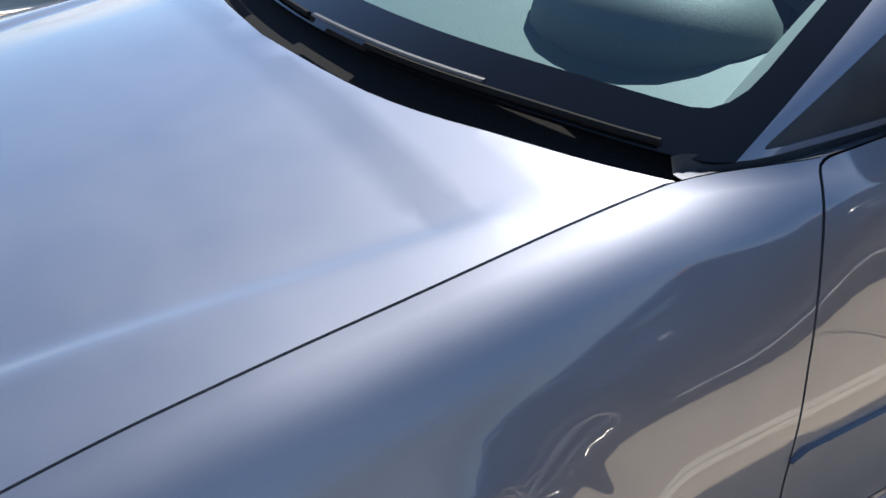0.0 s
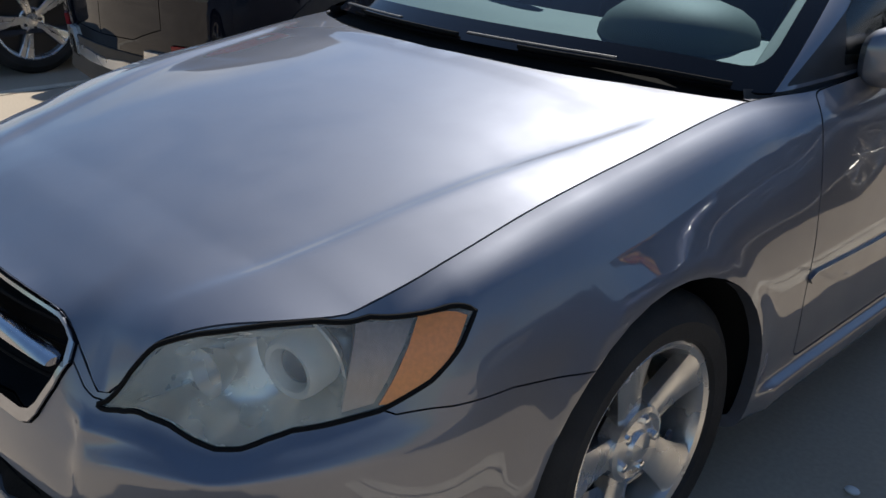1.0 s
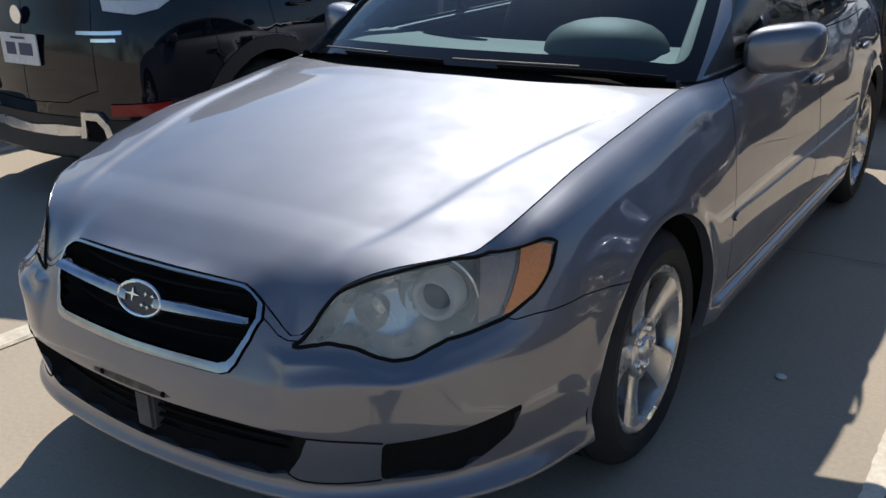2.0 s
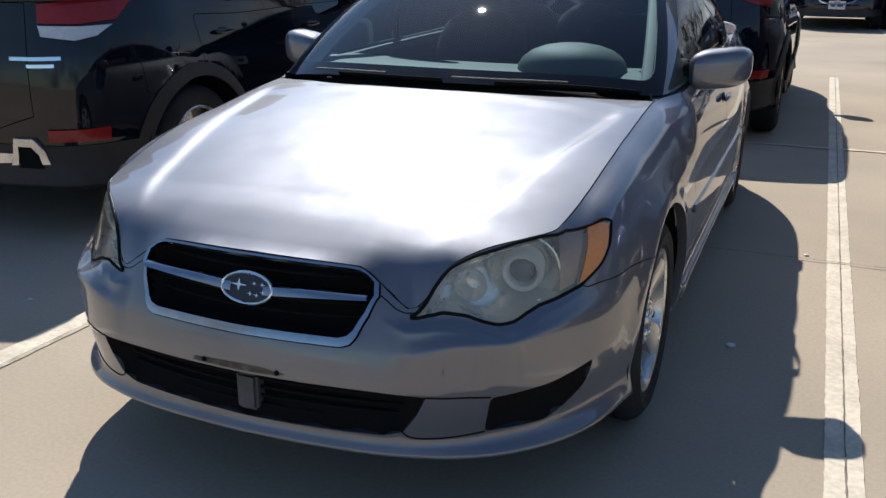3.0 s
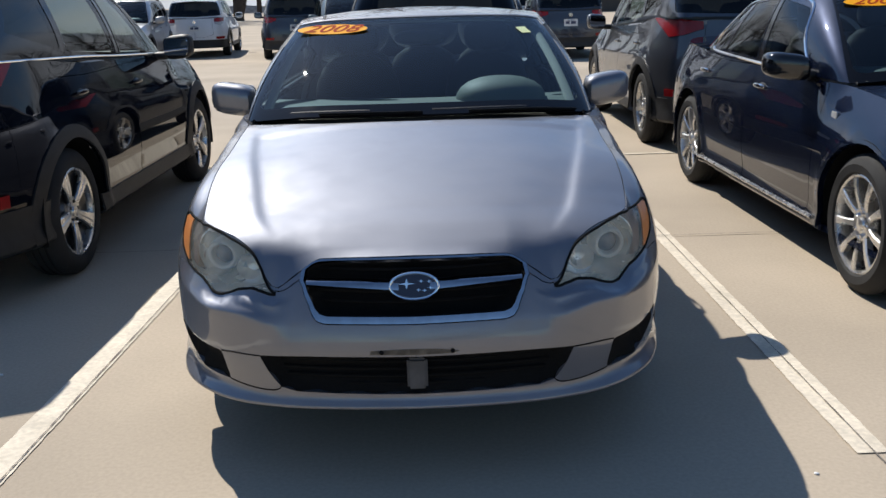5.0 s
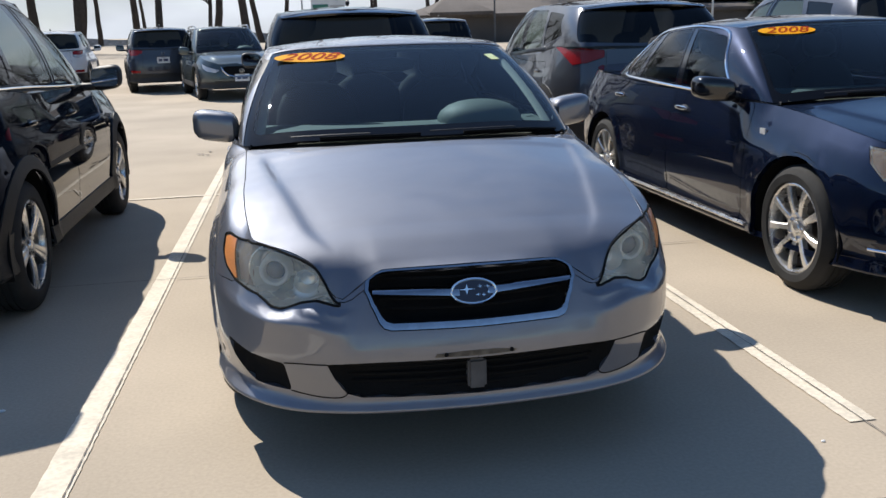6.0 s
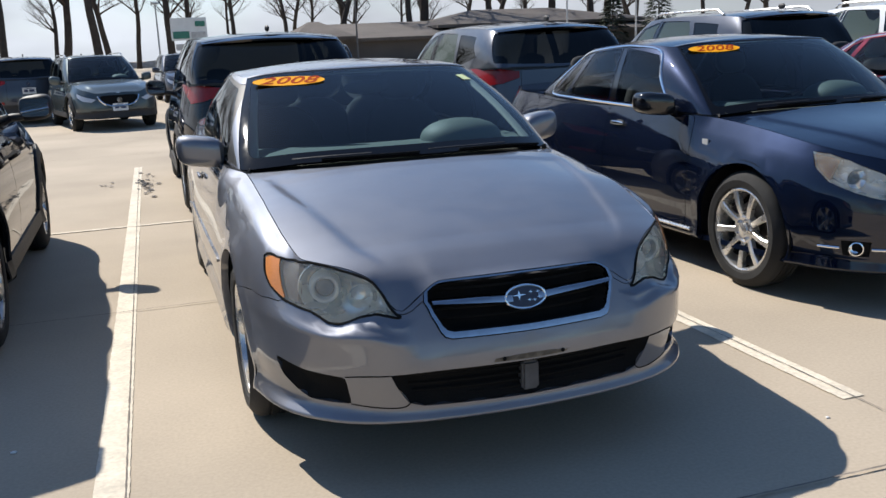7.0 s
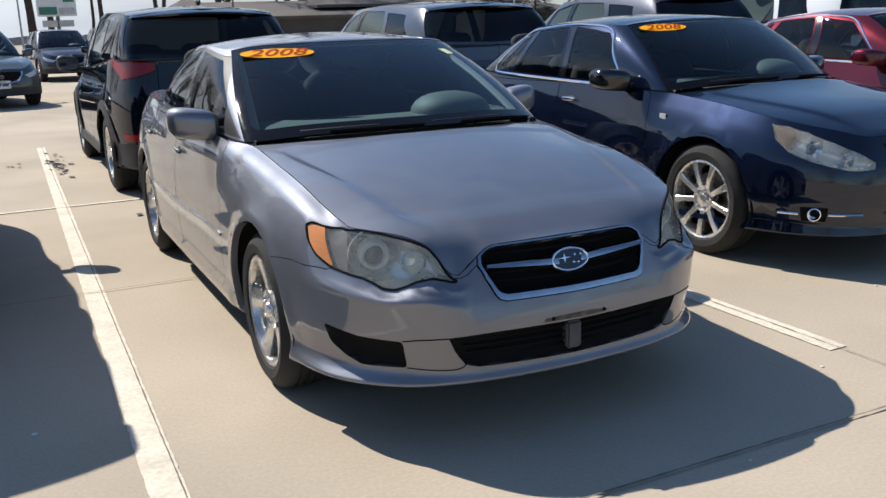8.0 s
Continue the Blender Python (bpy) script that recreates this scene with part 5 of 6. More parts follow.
    wn = [dict(at=[(.90, .05), (1.22, .82), (1.58, .93), (1.55, .05)], round=.02), dict(at=[(1.62, .05), (1.65, .93), (2.22, .90), (2.36, .07)], round=.03), dict(name="window_post", at=[(1.56, .04), (1.59, .94), (1.645, .94), (1.615, .04)], mat=GLOSS_BLACK, round=.003),
          dict(at=[(2.43, .10), (2.32, .86), (tail - .72, .80), (tail - .58, .30)], round=.03, mat=glass_rear or DARK_GLASS)]
    c = build_car(m, label, category, body, W, nose, tail, wb, [(1.0, r), (1.4, roof - .012), (2.0, roof), (tail - .7, roof - .02), (tail - .3 - slope, r)], (base, top), tops, ins, style, bottom=bottom, arch_r=style[0] + .055, lift=.015, step=step,
                  windows=wn, glass_side=glass_side or SIDE_GLASS, rear_glass=glass_rear or DARK_GLASS, feats=fe, name=name, stations=SUV_ST, rows=rows_of(bottom, tops, ins), hood_mid=[(nose - .1, b - .24), (nose + .07, b - .215), (nose + .45, b - .09), (.24, b + .024)], crease=.012,
                  ridge_at=((nose + .25, .48), (-.2, .55), (.2, .60), (.4, .62)))
    side_mirror(c, W + .09, .78, b + .075, BLACK_TRIM if body is BLACK_PAINT else body, .22, .17)
    handle(c, 1.42, b - .12)
    handle(c, 2.38, b - .10)
    if clad:
        cladding(c, wb, style[0], style[0] + .055, bottom, high=high)
    car = c["car"]
    # spoiler over the rear window
    yt = tail - .36 - slope
    sp = bmesh.new()
    prof = [(-.16, .0), (.02, -.004), (.10, -.030), (.09, -.048), (.0, -.05), (-.16, -.05)]
    rings = [[sp.verts.new((x, yt + dy - .10 * (x / .6) ** 2, r + .004 - .03 * (x / .6) ** 2 + dz_)) for dy, dz_ in prof] for x in np.linspace(-.60, .60, 15)]
    for p, q in zip(rings, rings[1:]):
        for i in range(len(prof)):
            sp.faces.new((p[i], p[(i + 1) % len(prof)], q[(i + 1) % len(prof)], q[i]))
    sp.faces.new(rings[0])
    sp.faces.new(rings[-1][::-1])
    part("rear_spoiler", sp, GLOSS_BLACK if lamps == "boomerang" else body, car)
    part("roof_antenna", blob(0, yt - .18, roof + .015, .02, .06, .03, 2.0, 12), BLACK_TRIM, car)
    if rails is not None:
        for s in (1, -1):
            ys = np.linspace(1.35, tail - .75, 16)
            z = np.full(16, roof + .014)
            z[0] = z[-1] = roof - .05
            z[1] = z[-2] = roof + .004
            sweep(np.column_stack([np.full(16, s * (W - .275)), ys, z]), .016, rails, "roof_rail", car, sides=6)
    yb = float(c["shell"].P(*on_plan(c["shell"], 15, .78))[0][1])
    if plates:
        plate(c, yb + .012, .80, 1)
        part("tail_badge", slab([(.045 * math.cos(t), .045 * math.sin(t)) for t in np.linspace(0, 2 * math.pi, 24, endpoint=False)], .008, .002, pose(0, yb + .004, .965, 0, 0, 180)), CHROME, car)
    if face_front:
        plate(c, nose - .012, .48, -1)
        for s in (1, -1):
            sweep([c["shell"].P(*on_plan(c["shell"], i, z))[0] * [s, 1, 1] + [0, -.008, 0] for i, z in ((1.75, b - .27), (1.5, b - .36), (1.1, b - .44), (.6, b - .475), (0, b - .48))], .020, CHROME, "grille_chrome", car, sides=6)
        part("front_badge", slab([(.055 * math.cos(t), .055 * math.sin(t)) for t in np.linspace(0, 2 * math.pi, 24, endpoint=False)], .012, .003, pose(0, nose - .004, b - .36)), CHROME, car)
    part("rear_wiper", block(-.01, .30, -.012, .0, -.008, .008, .003, m=pose(0, tail - .13, b + .10, -35, -8)), BLACK_TRIM, car)
    return c


def saloon(m, label, body, style, W=.875, front=.93, wb=2.72, rear=1.0, roof=1.405, step=.05, front_lamps=True, name="saloon", shift=0.0, top_shift=0.0, seat=SEAT):
    """A four-door saloon with chrome round its side windows."""
    tail, nose, bottom = wb + rear, -front, .20
    tops = [.745, .745, .74, .775, .835, .89, .925, .94, .965, .99, 1.0, 1.02, 1.03, 1.03]
    ins = [.09, .09, .085, .12, .13, .145, .14, .08, .085, .10, .11, .13, .12, .11]
    h, u = shift, top_shift
    base = [(0, .22 + h, .972), (.3, .25 + h, .97), (.55, .335 + h, .957), (.705, .42 + h, .937), (.762, .555 + h, .943), (.785, .98 + h, .955), (.79, 1.58, .97), (.775, 2.18, .985), (.715, wb + .02, 1.0), (.5, wb + .16, 1.015), (0, wb + .24, 1.02)]
    t = roof - .04
    top = [(0, .98 + u, t), (.3, 1.0 + u, t - .003), (.52, 1.05 + u, t - .013), (.60, 1.10 + u, t - .027), (.63, 1.22 + u, t - .02), (.645, 1.48 + u, t - .005), (.64, 1.78, t - .01), (.615, 2.08, t - .035), (.52, 2.2, t - .04), (.3, 2.24, t - .025), (0, 2.26, t - .02)]
    fdoor, rdoor = door_lines(.50, 1.50, wb - .02, .27, .96)
    fe = [dict(name="front_door", view="side", at=fdoor, mat=body, round=.03, fold=.02, gap=.003), dict(name="rear_door", view="side", at=rdoor, mat=body, round=.03, fold=.02, gap=.003)]
    lamp = [(1.9, .578), (1.86, .612), (2.3, .660), (3.0, .712), (3.8, .764), (4.4, .793), (4.9, .80), (4.68, .728), (4.2, .660), (3.4, .608), (2.6, .572)]
    if front_lamps:
        fe += [dict(name="headlamp_cover", view="plan", at=lamp, mat=LAMP_GLASS, fold=.012, gap=.002),
               dict(name="upper_grille", view="plan", at=[(0, .60), (1.25, .61), (1.5, .70), (1.3, .715), (0, .715)], mat=DARK_VOID, centre=True, hole=.04),
               dict(name="lower_grille", view="plan", at=[(0, .36), (1.15, .37), (1.3, .53), (0, .54)], mat=DARK_VOID, centre=True, hole=.04),
               dict(name="fog_lamp_recess", view="plan", at=[(3.15, .30), (3.75, .30), (3.8, .375), (3.1, .375)], mat=DARK_VOID, hole=.03)]
    wn = [dict(at=[(.84 + h, .05), (1.16 + u, .84), (1.50, .93), (1.47, .05)], round=.02), dict(at=[(1.56, .05), (1.58, .93), (1.98, .90), (2.20, .06)], round=.03), dict(name="window_post", at=[(1.475, .04), (1.51, .94), (1.57, .94), (1.55, .04)], mat=GLOSS_BLACK, round=.003), dict(at=[(2.25, .08), (2.05, .86), (2.16, .74), (2.44, .12)], round=.01)]
    loop = [(.78 + h, .0), (.98 + h, .50), (1.16 + u, .90), (1.35, .965), (1.58, .97), (2.0, .945), (2.2, .78), (2.40, .35), (2.50, .06), (2.30, .0), (1.6, .0), (1.1, .0)]
    c = build_car(m, label, "car", body, W, nose, tail, wb, [(.95 + u, t), (1.2 + u, roof - .012), (1.55, roof), (2.0, roof - .02), (2.3, t - .03)], (base, top), tops, ins, style, bottom=bottom, arch_r=style[0] + .045, step=step,
                  windows=wn, feats=fe, name=name, stations=SUV_ST, rows=rows_of(bottom, tops, ins), deck=True, chrome_line=loop, hood_mid=[(nose - .1, .715), (nose + .09, .75), (nose + .42, .85), (.1, .945), (.18, .966)], crease=.010,
                  ridge_at=((nose + .2, .42), (-.3, .52), (.1, .60), (.3, .64)), seat=seat)
    car, shell = c["car"], c["shell"]
    side_mirror(c, W + .045, .78 + h, 1.015, GLOSS_BLACK if body is NAVY_PAINT else body, .21, .14)
    handle(c, 1.36, .845, CHROME)
    handle(c, 2.44, .86, CHROME)
    for s in (1, -1):
        ys = [on_plan(shell, i, .262) for i in np.linspace(7.85, 10.6, 24)]
        sweep(shell.P(np.array([q[0] for q in ys]), np.array([q[1] for q in ys])) * [s, 1, 1] + np.array([s * .006, 0, 0]), .011, ALLOY, "sill_strip", car, sides=6)
    if front_lamps:
        for s in (1, -1):
            q = [on_plan(shell, i, z) for i, z in lamp]
            q = q if s > 0 else mirror_poly(q)
            bowl = patch(c, "headlamp_bowl", q, REFLECTOR, depth=(.07, 1.6), both=False, step=.02)[0]
            am = [on_plan(shell, i, z) for i, z in ((4.10, .772), (4.84, .794), (4.62, .730), (4.22, .672))]
            patch(c, "turn_signal", am if s > 0 else mirror_poly(am), AMBER_BODY, -.008, .02, both=False, step=.03, parent=bowl)
            for i, z, r in ((2.5, .618, .040), (3.4, .672, .050)):
                p = shell.P(*on_plan(shell, i, z))[0]
                bm = lathe([(.02, .004), (.018, r * .6), (-.004, r * .95), (-.008, r)], 26, "Y")
                bm.transform(pose(s * p[0], p[1] + .045, p[2] + .004, 0, 0, s * 16))
                part("lamp_ring", bm, CHROME, bowl)
            p = shell.P(*on_plan(shell, 3.45, .337))[0]
            fog = lathe([(.02, .033), (-.010, .036), (-.012, .030), (.01, .026), (.02, .004)], 24, "Y")
            fog.transform(pose(s * p[0], p[1] + .0, p[2], 0, 0, s * 34))
            part("fog_lamp", fog, CHROME, car)
            for i0, i1 in ((2.2, 3.1), (3.85, 4.4)):
                q = [on_plan(shell, i, .337) for i in np.linspace(i0, i1, 8)]
                sweep(shell.P(np.array([k[0] for k in q]), np.array([k[1] for k in q])) * [s, 1, 1] + [0, -.004, 0], .007, CHROME, "fog_trim", car, sides=6)
            p = shell.P(*on_plan(shell, 7.75, .79))[0]
            part("fender_badge", block(-.002, .006, -.028, .028, -.019, .019, .002, m=pose(p[0], p[1], p[2]) if s > 0 else pose(-p[0], p[1], p[2], 0, 0, 180)), WHITE_LENS, car)
        for z0 in (.60, .715, .365, .535):
            k = 1.3 if z0 > .55 else 1.2
            q = [on_plan(shell, i, z0) for i in np.linspace(0, k, 10)]
            pp = shell.P(np.array([v[0] for v in q]), np.array([v[1] for v in q]))
            sweep(np.vstack([(pp * [-1, 1, 1])[::-1], pp[1:]]) + [0, -.004, 0], .010, CHROME, "grille_trim", car, sides=6)
        plate(c, nose - .012, .575, -1)
        cabm = c["cab"]
        def scr(x, v):
            a = np.linspace(-cabm.A * .4, cabm.A * .4, 400)
            p = cabm.P(a, np.full(400, v * cabm.top))
            return float(np.interp(x, p[:, 0], a)), v * cabm.top
        wipers(c, [(scr(.05, .03), scr(.64, .04)), (scr(-.50, .03), scr(.0, .04))])
    return c


# navy saloon beside the grey one
NAVY_WHEEL = (.33, .232, .03, 9, "slim")
navy = saloon(pose(2.86, 1.131, 0, 0, 0, 1.1), "navy blue saloon with chrome trim, parked beside the grey one", NAVY_PAINT, NAVY_WHEEL, top_shift=-.06)
sticker(navy, on_glass(navy, -.42, .88), .165, .049, "year_sticker", "orange oval sticker with red year digits", "2008")
# black estate-bodied car, tail towards the lane
BLACK_WHEEL = (.345, .235, .03, 5, "twin")
black = suv(pose(-2.745, 4.52, 0, 0, 0, 180), "glossy black SUV with red tail lamps and dark wheels", BLACK_PAINT, BLACK_WHEEL, lamps="block", belt=1.06, roof=1.69, step=.05, kick=.06, narrow=.08, slope=.06)
for sx in (1, -1):
    q = [black["cab"].P(*side_pt(black["cab"], y, .015))[0] * [sx, 1, 1] for y in np.linspace(.66, 3.12, 30)]
    sweep(np.array(q) + [sx * .003, 0, 0], .0055, CHROME, "belt_trim", black["car"], sides=6)
shb = black["shell"]
for x0, x1, z0, z1 in ((.40, .64, .885, .903), (.48, .62, .848, .866)):
    q = [rear_pt(shb, x, z) for x, z in ((x0, z0), (x1, z0), (x1, z1), (x0, z1))]
    patch(black, "tailgate_lettering", mirror_poly(q), CHROME, .005, .004, step=.03, both=False, label="chrome bar of unreadable lettering")
q = [rear_pt(shb, x, z) for x, z in ((0, .375), (.20, .378), (.345, .392), (.36, .445), (.20, .430), (0, .425))]
patch(black, "skid_strip", q, ALLOY, .018, .02, step=.03, label="silver skid strip along the bumper")
for s in (1, -1):
    q = [rear_pt(shb, x, z) for x, z in ((.35, .375), (.545, .385), (.535, .455), (.485, .515), (.375, .515))]
    h = [rear_pt(shb, x, z) for x, z in ((.385, .36), (.515, .37), (.505, .44), (.47, .48), (.40, .48))]
    q, h = (q, h) if s > 0 else (mirror_poly(q), mirror_poly(h))
    patch(black, "exhaust_surround", q, ALLOY, .020, .02, step=.03, both=False, cut=[h])
    patch(black, "exhaust_cavity", h, DARK_VOID, .010, .01, step=.03, both=False)
# dark crossover beyond it, nose to the lane
suv(pose(-5.32, 1.32, 0, 0, 0, 0), "dark slate crossover with bright alloy wheels beside the black SUV", SLATE_PAINT, (.345, .25, .03, 5, "twin"), face_front=True, lamps=None, step=.09, plates=False, rails=BLACK_TRIM)
# row behind, tails towards the lane
ROW_WHEEL = (.345, .232, .03, 5, "wide")
suv(pose(.07, 8.38, 0, 0, 0, 180), "black SUV with boomerang tail lamps behind the grey saloon", BLACK_PAINT, ROW_WHEEL, lamps="boomerang", belt=1.03, roof=1.62, step=.06, kick=.10)
ASH_PAINT = paint("ash_metallic_paint", (.085, .09, .105), .7, .36)
suv(pose(2.87, 8.45, 0, 0, 0, 180), "ash grey metallic SUV with red boomerang tail lamps", ASH_PAINT, ROW_WHEEL, lamps="boomerang", belt=1.03, roof=1.62, step=.06, kick=.10)
suv(pose(5.75, 8.5, 0, 0, 0, 180), "dark slate SUV with roof rails, tail to the lane", SLATE_PAINT, ROW_WHEEL, lamps="boomerang", belt=1.03, roof=1.66, rails=ALLOY, step=.10, kick=.10)
suv(pose(8.6, 8.6, 0, 0, 0, 180), "white boxy SUV with dark rear glass and roof rails", WHITE_PAINT, ROW_WHEEL, lamps="block", belt=1.06, roof=1.72, rails=ALLOY, step=.10, slope=-.2)
saloon(pose(5.85, 1.6, 0, 0, 0, 1), "maroon saloon with chrome window line", MAROON_PAINT, NAVY_WHEEL, front_lamps=False, step=.07)
# farther cars
FAR_WHEEL = (.335, .225, .03, 5, "slim")
teal = suv(pose(-1.62, 17.75, 0, 0, 0, 12), "teal grey crossover facing the lane with chrome grille", TEAL_PAINT, FAR_WHEEL, face_front=True, lamps=None, belt=.98, roof=1.56, rails=ALLOY, step=.08, plates=False)
slate = suv(pose(-4.1, 24.2, 0, 0, 0, 190), "slate grey SUV seen from behind across the lane", SLATE_PAINT, FAR_WHEEL, lamps="boomerang", step=.09)
navyfar = suv(pose(1.35, 18.4, 0, 0, 0, 0), "dark navy SUV facing the lane, chrome grille", NAVY_PAINT, FAR_WHEEL, face_front=True, lamps=None, belt=.98, roof=1.56, step=.09, plates=False)
white = suv(pose(-7.0, 26.4, 0, 0, 0, 186), "white SUV across the lane with red tail lamps", WHITE_PAINT, FAR_WHEEL, lamps="block", step=.09)
suv(pose(.62, 27.9, 0, 0, 0, 4), "dark slate SUV facing the lane with chrome grille", SLATE_PAINT, FAR_WHEEL, face_front=True, lamps=None, belt=.98, roof=1.56, step=.11, plates=False)
suv(pose(3.05, 21.2, 0, 0, 0, 180), "dark grey SUV in the far row, tail to the lane", SLATE_PAINT, FAR_WHEEL, lamps="boomerang", step=.11)
suv(pose(3.0, 27.2, 0, 0, 0, 180), "white SUV in the far row with red tail lamps", WHITE_PAINT, FAR_WHEEL, lamps="block", step=.11)
silver = suv(pose(-7.6, 19.2, 0, 0, 0, 6), "silver crossover facing the lane", SILVER_PAINT, FAR_WHEEL, face_front=True, lamps=None, step=.09, plates=False)
blue = suv(pose(-10.0, 25.4, 0, 0, 0, 186), "bright blue hatchback across the lane", BLUE_PAINT, FAR_WHEEL, lamps="block", belt=.95, roof=1.48, step=.10)
# ---- ground, paint lines and joints ----
CONCRETE = mat("concrete", (0.43, 0.36, 0.275), 0.88, spec=0.3, grain=0.06, grain_scale=70.0, stain=0.15, stain_scale=0.55, bump=0.15, bump_scale=130.0)
PAINT_LINE = mat("road_paint", (0.66, 0.585, 0.465), 0.8, grain=0.12, grain_scale=50.0, stain=0.14, stain_scale=6.0, bump=0.4, bump_scale=120.0)
JOINT = mat("joint_tar", (0.20, 0.17, 0.14), 0.85, stain=0.4, stain_scale=8.0)
GREASE = mat("dark_grease", (0.035, 0.03, 0.026), 0.7, stain=0.5, stain_scale=20.0)
bm = bmesh.new()
bmesh.ops.create_grid(bm, x_segments=2, y_segments=2, size=600)
tagged(part("ground", bm, CONCRETE, None), "tan concrete car park ground with faint stains", "ground", kind="structure")
rnd = random.Random(4)


def ribbon(name, p0, p1, w0, w1, z, material, label, category, wear=0.0022, thick=0.0):
    """A painted line or joint with uneven edges, lying on the ground."""
    a, b = np.array(p0, float), np.array(p1, float)
    n = max(8, int(np.linalg.norm(b - a) / .03))
    d = (b - a) / np.linalg.norm(b - a)
    s = np.array([d[1], -d[0]])
    verts, faces = [], []
    for i in range(n + 1):
        u = i / n
        c = a + (b - a) * u
        w = (w0 + (w1 - w0) * u) / 2
        for k in (-1, 1):
            q = c + s * k * (w + rnd.uniform(-wear, wear))
            verts.append((q[0], q[1], z))
    for i in range(n):
        faces.append((2 * i, 2 * i + 1, 2 * i + 3, 2 * i + 2))
    ob = mesh_ob(name, verts, faces, material, None, "", smooth=False)
    return tagged(ob, label, category, kind="structure")


LINE = "worn cream paint line on the concrete"
for x0, x1, y0, y1, w0, w1 in ((1.403, 1.365, -.437, 9.65, .104, .098), (-1.37, -1.19, -1.6, 9.67, .118, .095), (4.2, 4.1, -.45, 9.6, .1, .1), (6.95, 6.85, -.45, 9.6, .1, .1), (-4.1, -3.95, -.5, 9.6, .1, .1), (9.7, 9.6, -.45, 9.6, .1, .1)):
    ribbon("paint_line", (x0, y0), (x1, y1), w0, w1, .004, PAINT_LINE, LINE, "paint line")
    ribbon("joint", (x0 + .012, y0 - 3), (x1 + .012, y1), .0045, .0045, .008, JOINT, "dark tar joint between slabs", "joint", .0015)
ribbon("paint_line", (-4.0, 5.08), (9.7, 5.13), .05, .05, .006, PAINT_LINE, LINE, "paint line", .004)
for y in (-.95, 2.22):
    ribbon("joint", (-12, y - .01), (12, y + .02), .008, .008, .010, JOINT, "dark tar joint between slabs", "joint", .002)
for y in (-4.1, 11.4, 14.6, 20.0, 25.4):
    ribbon("joint", (-14, y), (14, y), .008, .008, .010, JOINT, "dark tar joint between slabs", "joint", .002)
for x in (-6.8, 2.0, 6.0):
    ribbon("paint_line", (x + .3, 16.5), (x, 21.5), .1, .1, .005, PAINT_LINE, LINE, "paint line")
cluster = [(-1.12 + rnd.gauss(0, .06), 7.9 + rnd.gauss(0, .5), rnd.uniform(.012, .034)) for _ in range(34)] + [(-1.5 + rnd.gauss(0, .15), 7.9 + rnd.gauss(0, .3), .02) for _ in range(5)]
for cx, cy, r in cluster + list(((-.75, 4.35, .03), (.9, -1.2, .010))):
    n = 18
    verts = [(cx, cy, .012)] + [(cx + r * (1 + rnd.uniform(-.45, .4)) * math.cos(2 * math.pi * k / n), cy + 1.6 * r * (1 + rnd.uniform(-.45, .4)) * math.sin(2 * math.pi * k / n), .012) for k in range(n)]
    tagged(mesh_ob("grease_spot", verts, [(0, 1 + k, 1 + (k + 1) % n) for k in range(n)], GREASE, None, "", smooth=False), "dark dried grease spot on the concrete", "stain", kind="structure")
# a light chip of leaf beside the grey car's front wheel, and grit
for x, y, r in ((1.02, 1.05, .018), (1.25, 2.3, .012), (1.18, -.55, .008), (-.6, -.95, .006), (.35, -1.0, .006), (2.3, .1, .008), (-1.7, .4, .012)):
    g = blob(x, y, r * .35, r, r * .8, r * .4, 2.2, 10)
    tagged(part("pebble", g, PLATE_WHITE, None), "small pale pebble lying on the concrete", "pebble")

# ---- bare trees, building, lamp posts and sign beyond the lot ----
BARK = mat("bark", (0.060, 0.050, 0.042), 0.95, spec=0.2, grain=0.3, grain_scale=30.0, stain=0.25, stain_scale=2.0)
TREES = []


def tree_bm(seed, height, thick):
    """A bare tree: trunk, limbs and twigs as tapered bars."""
    r = random.Random(seed)
    bm = bmesh.new()
    tr = bmesh.new()

    def bar(target, p, q, r0, r1, sides):
        d = (q - p).normalized()
        s = d.orthogonal().normalized()
        w = d.cross(s)
        rings = [[target.verts.new(c + (s * math.cos(2 * math.pi * k / sides) + w * math.sin(2 * math.pi * k / sides)) * rr) for k in range(sides)] for c, rr in ((p, r0), (q, r1))]
        for k in range(sides):
            target.faces.new((rings[0][k], rings[0][(k + 1) % sides], rings[1][(k + 1) % sides], rings[1][k]))

    def grow(p, d, length, rad, level):
        n = 9 if level == 0 else 4
        for i in range(n):
            d2 = (d + Vector((r.uniform(-1, 1), r.uniform(-1, 1), r.uniform(-.3, .5))) * (.10 if level == 0 else .24)).normalized()
            q = p + d2 * (length / n)
            r1 = rad * (1 - .72 / n * (1 if level == 0 else 1.15))
            bar(tr if level == 0 else bm, p, q, rad, r1, 8 if level == 0 else (5 if level == 1 else 3))
            if level < 4 and (i >= 2 + seed % 2 or level > 0):
                for _ in range(2 if level < 3 else 1):
                    a = r.uniform(0, 2 * math.pi)
                    side = Vector((math.cos(a), math.sin(a), r.uniform(.1, .7))).normalized()
                    grow(q, (d2 * .45 + side).normalized(), length * (r.uniform(.2, .34) if level == 0 else r.uniform(.42, .62)), r1 * r.uniform(.38, .55), level + 1)
            p, d, rad = q, d2, r1
    grow(Vector((0, 0, 0)), Vector((r.uniform(-.17, .17), r.uniform(-.17, .17), 1)).normalized(), height, thick, 0)
    return tr, bm


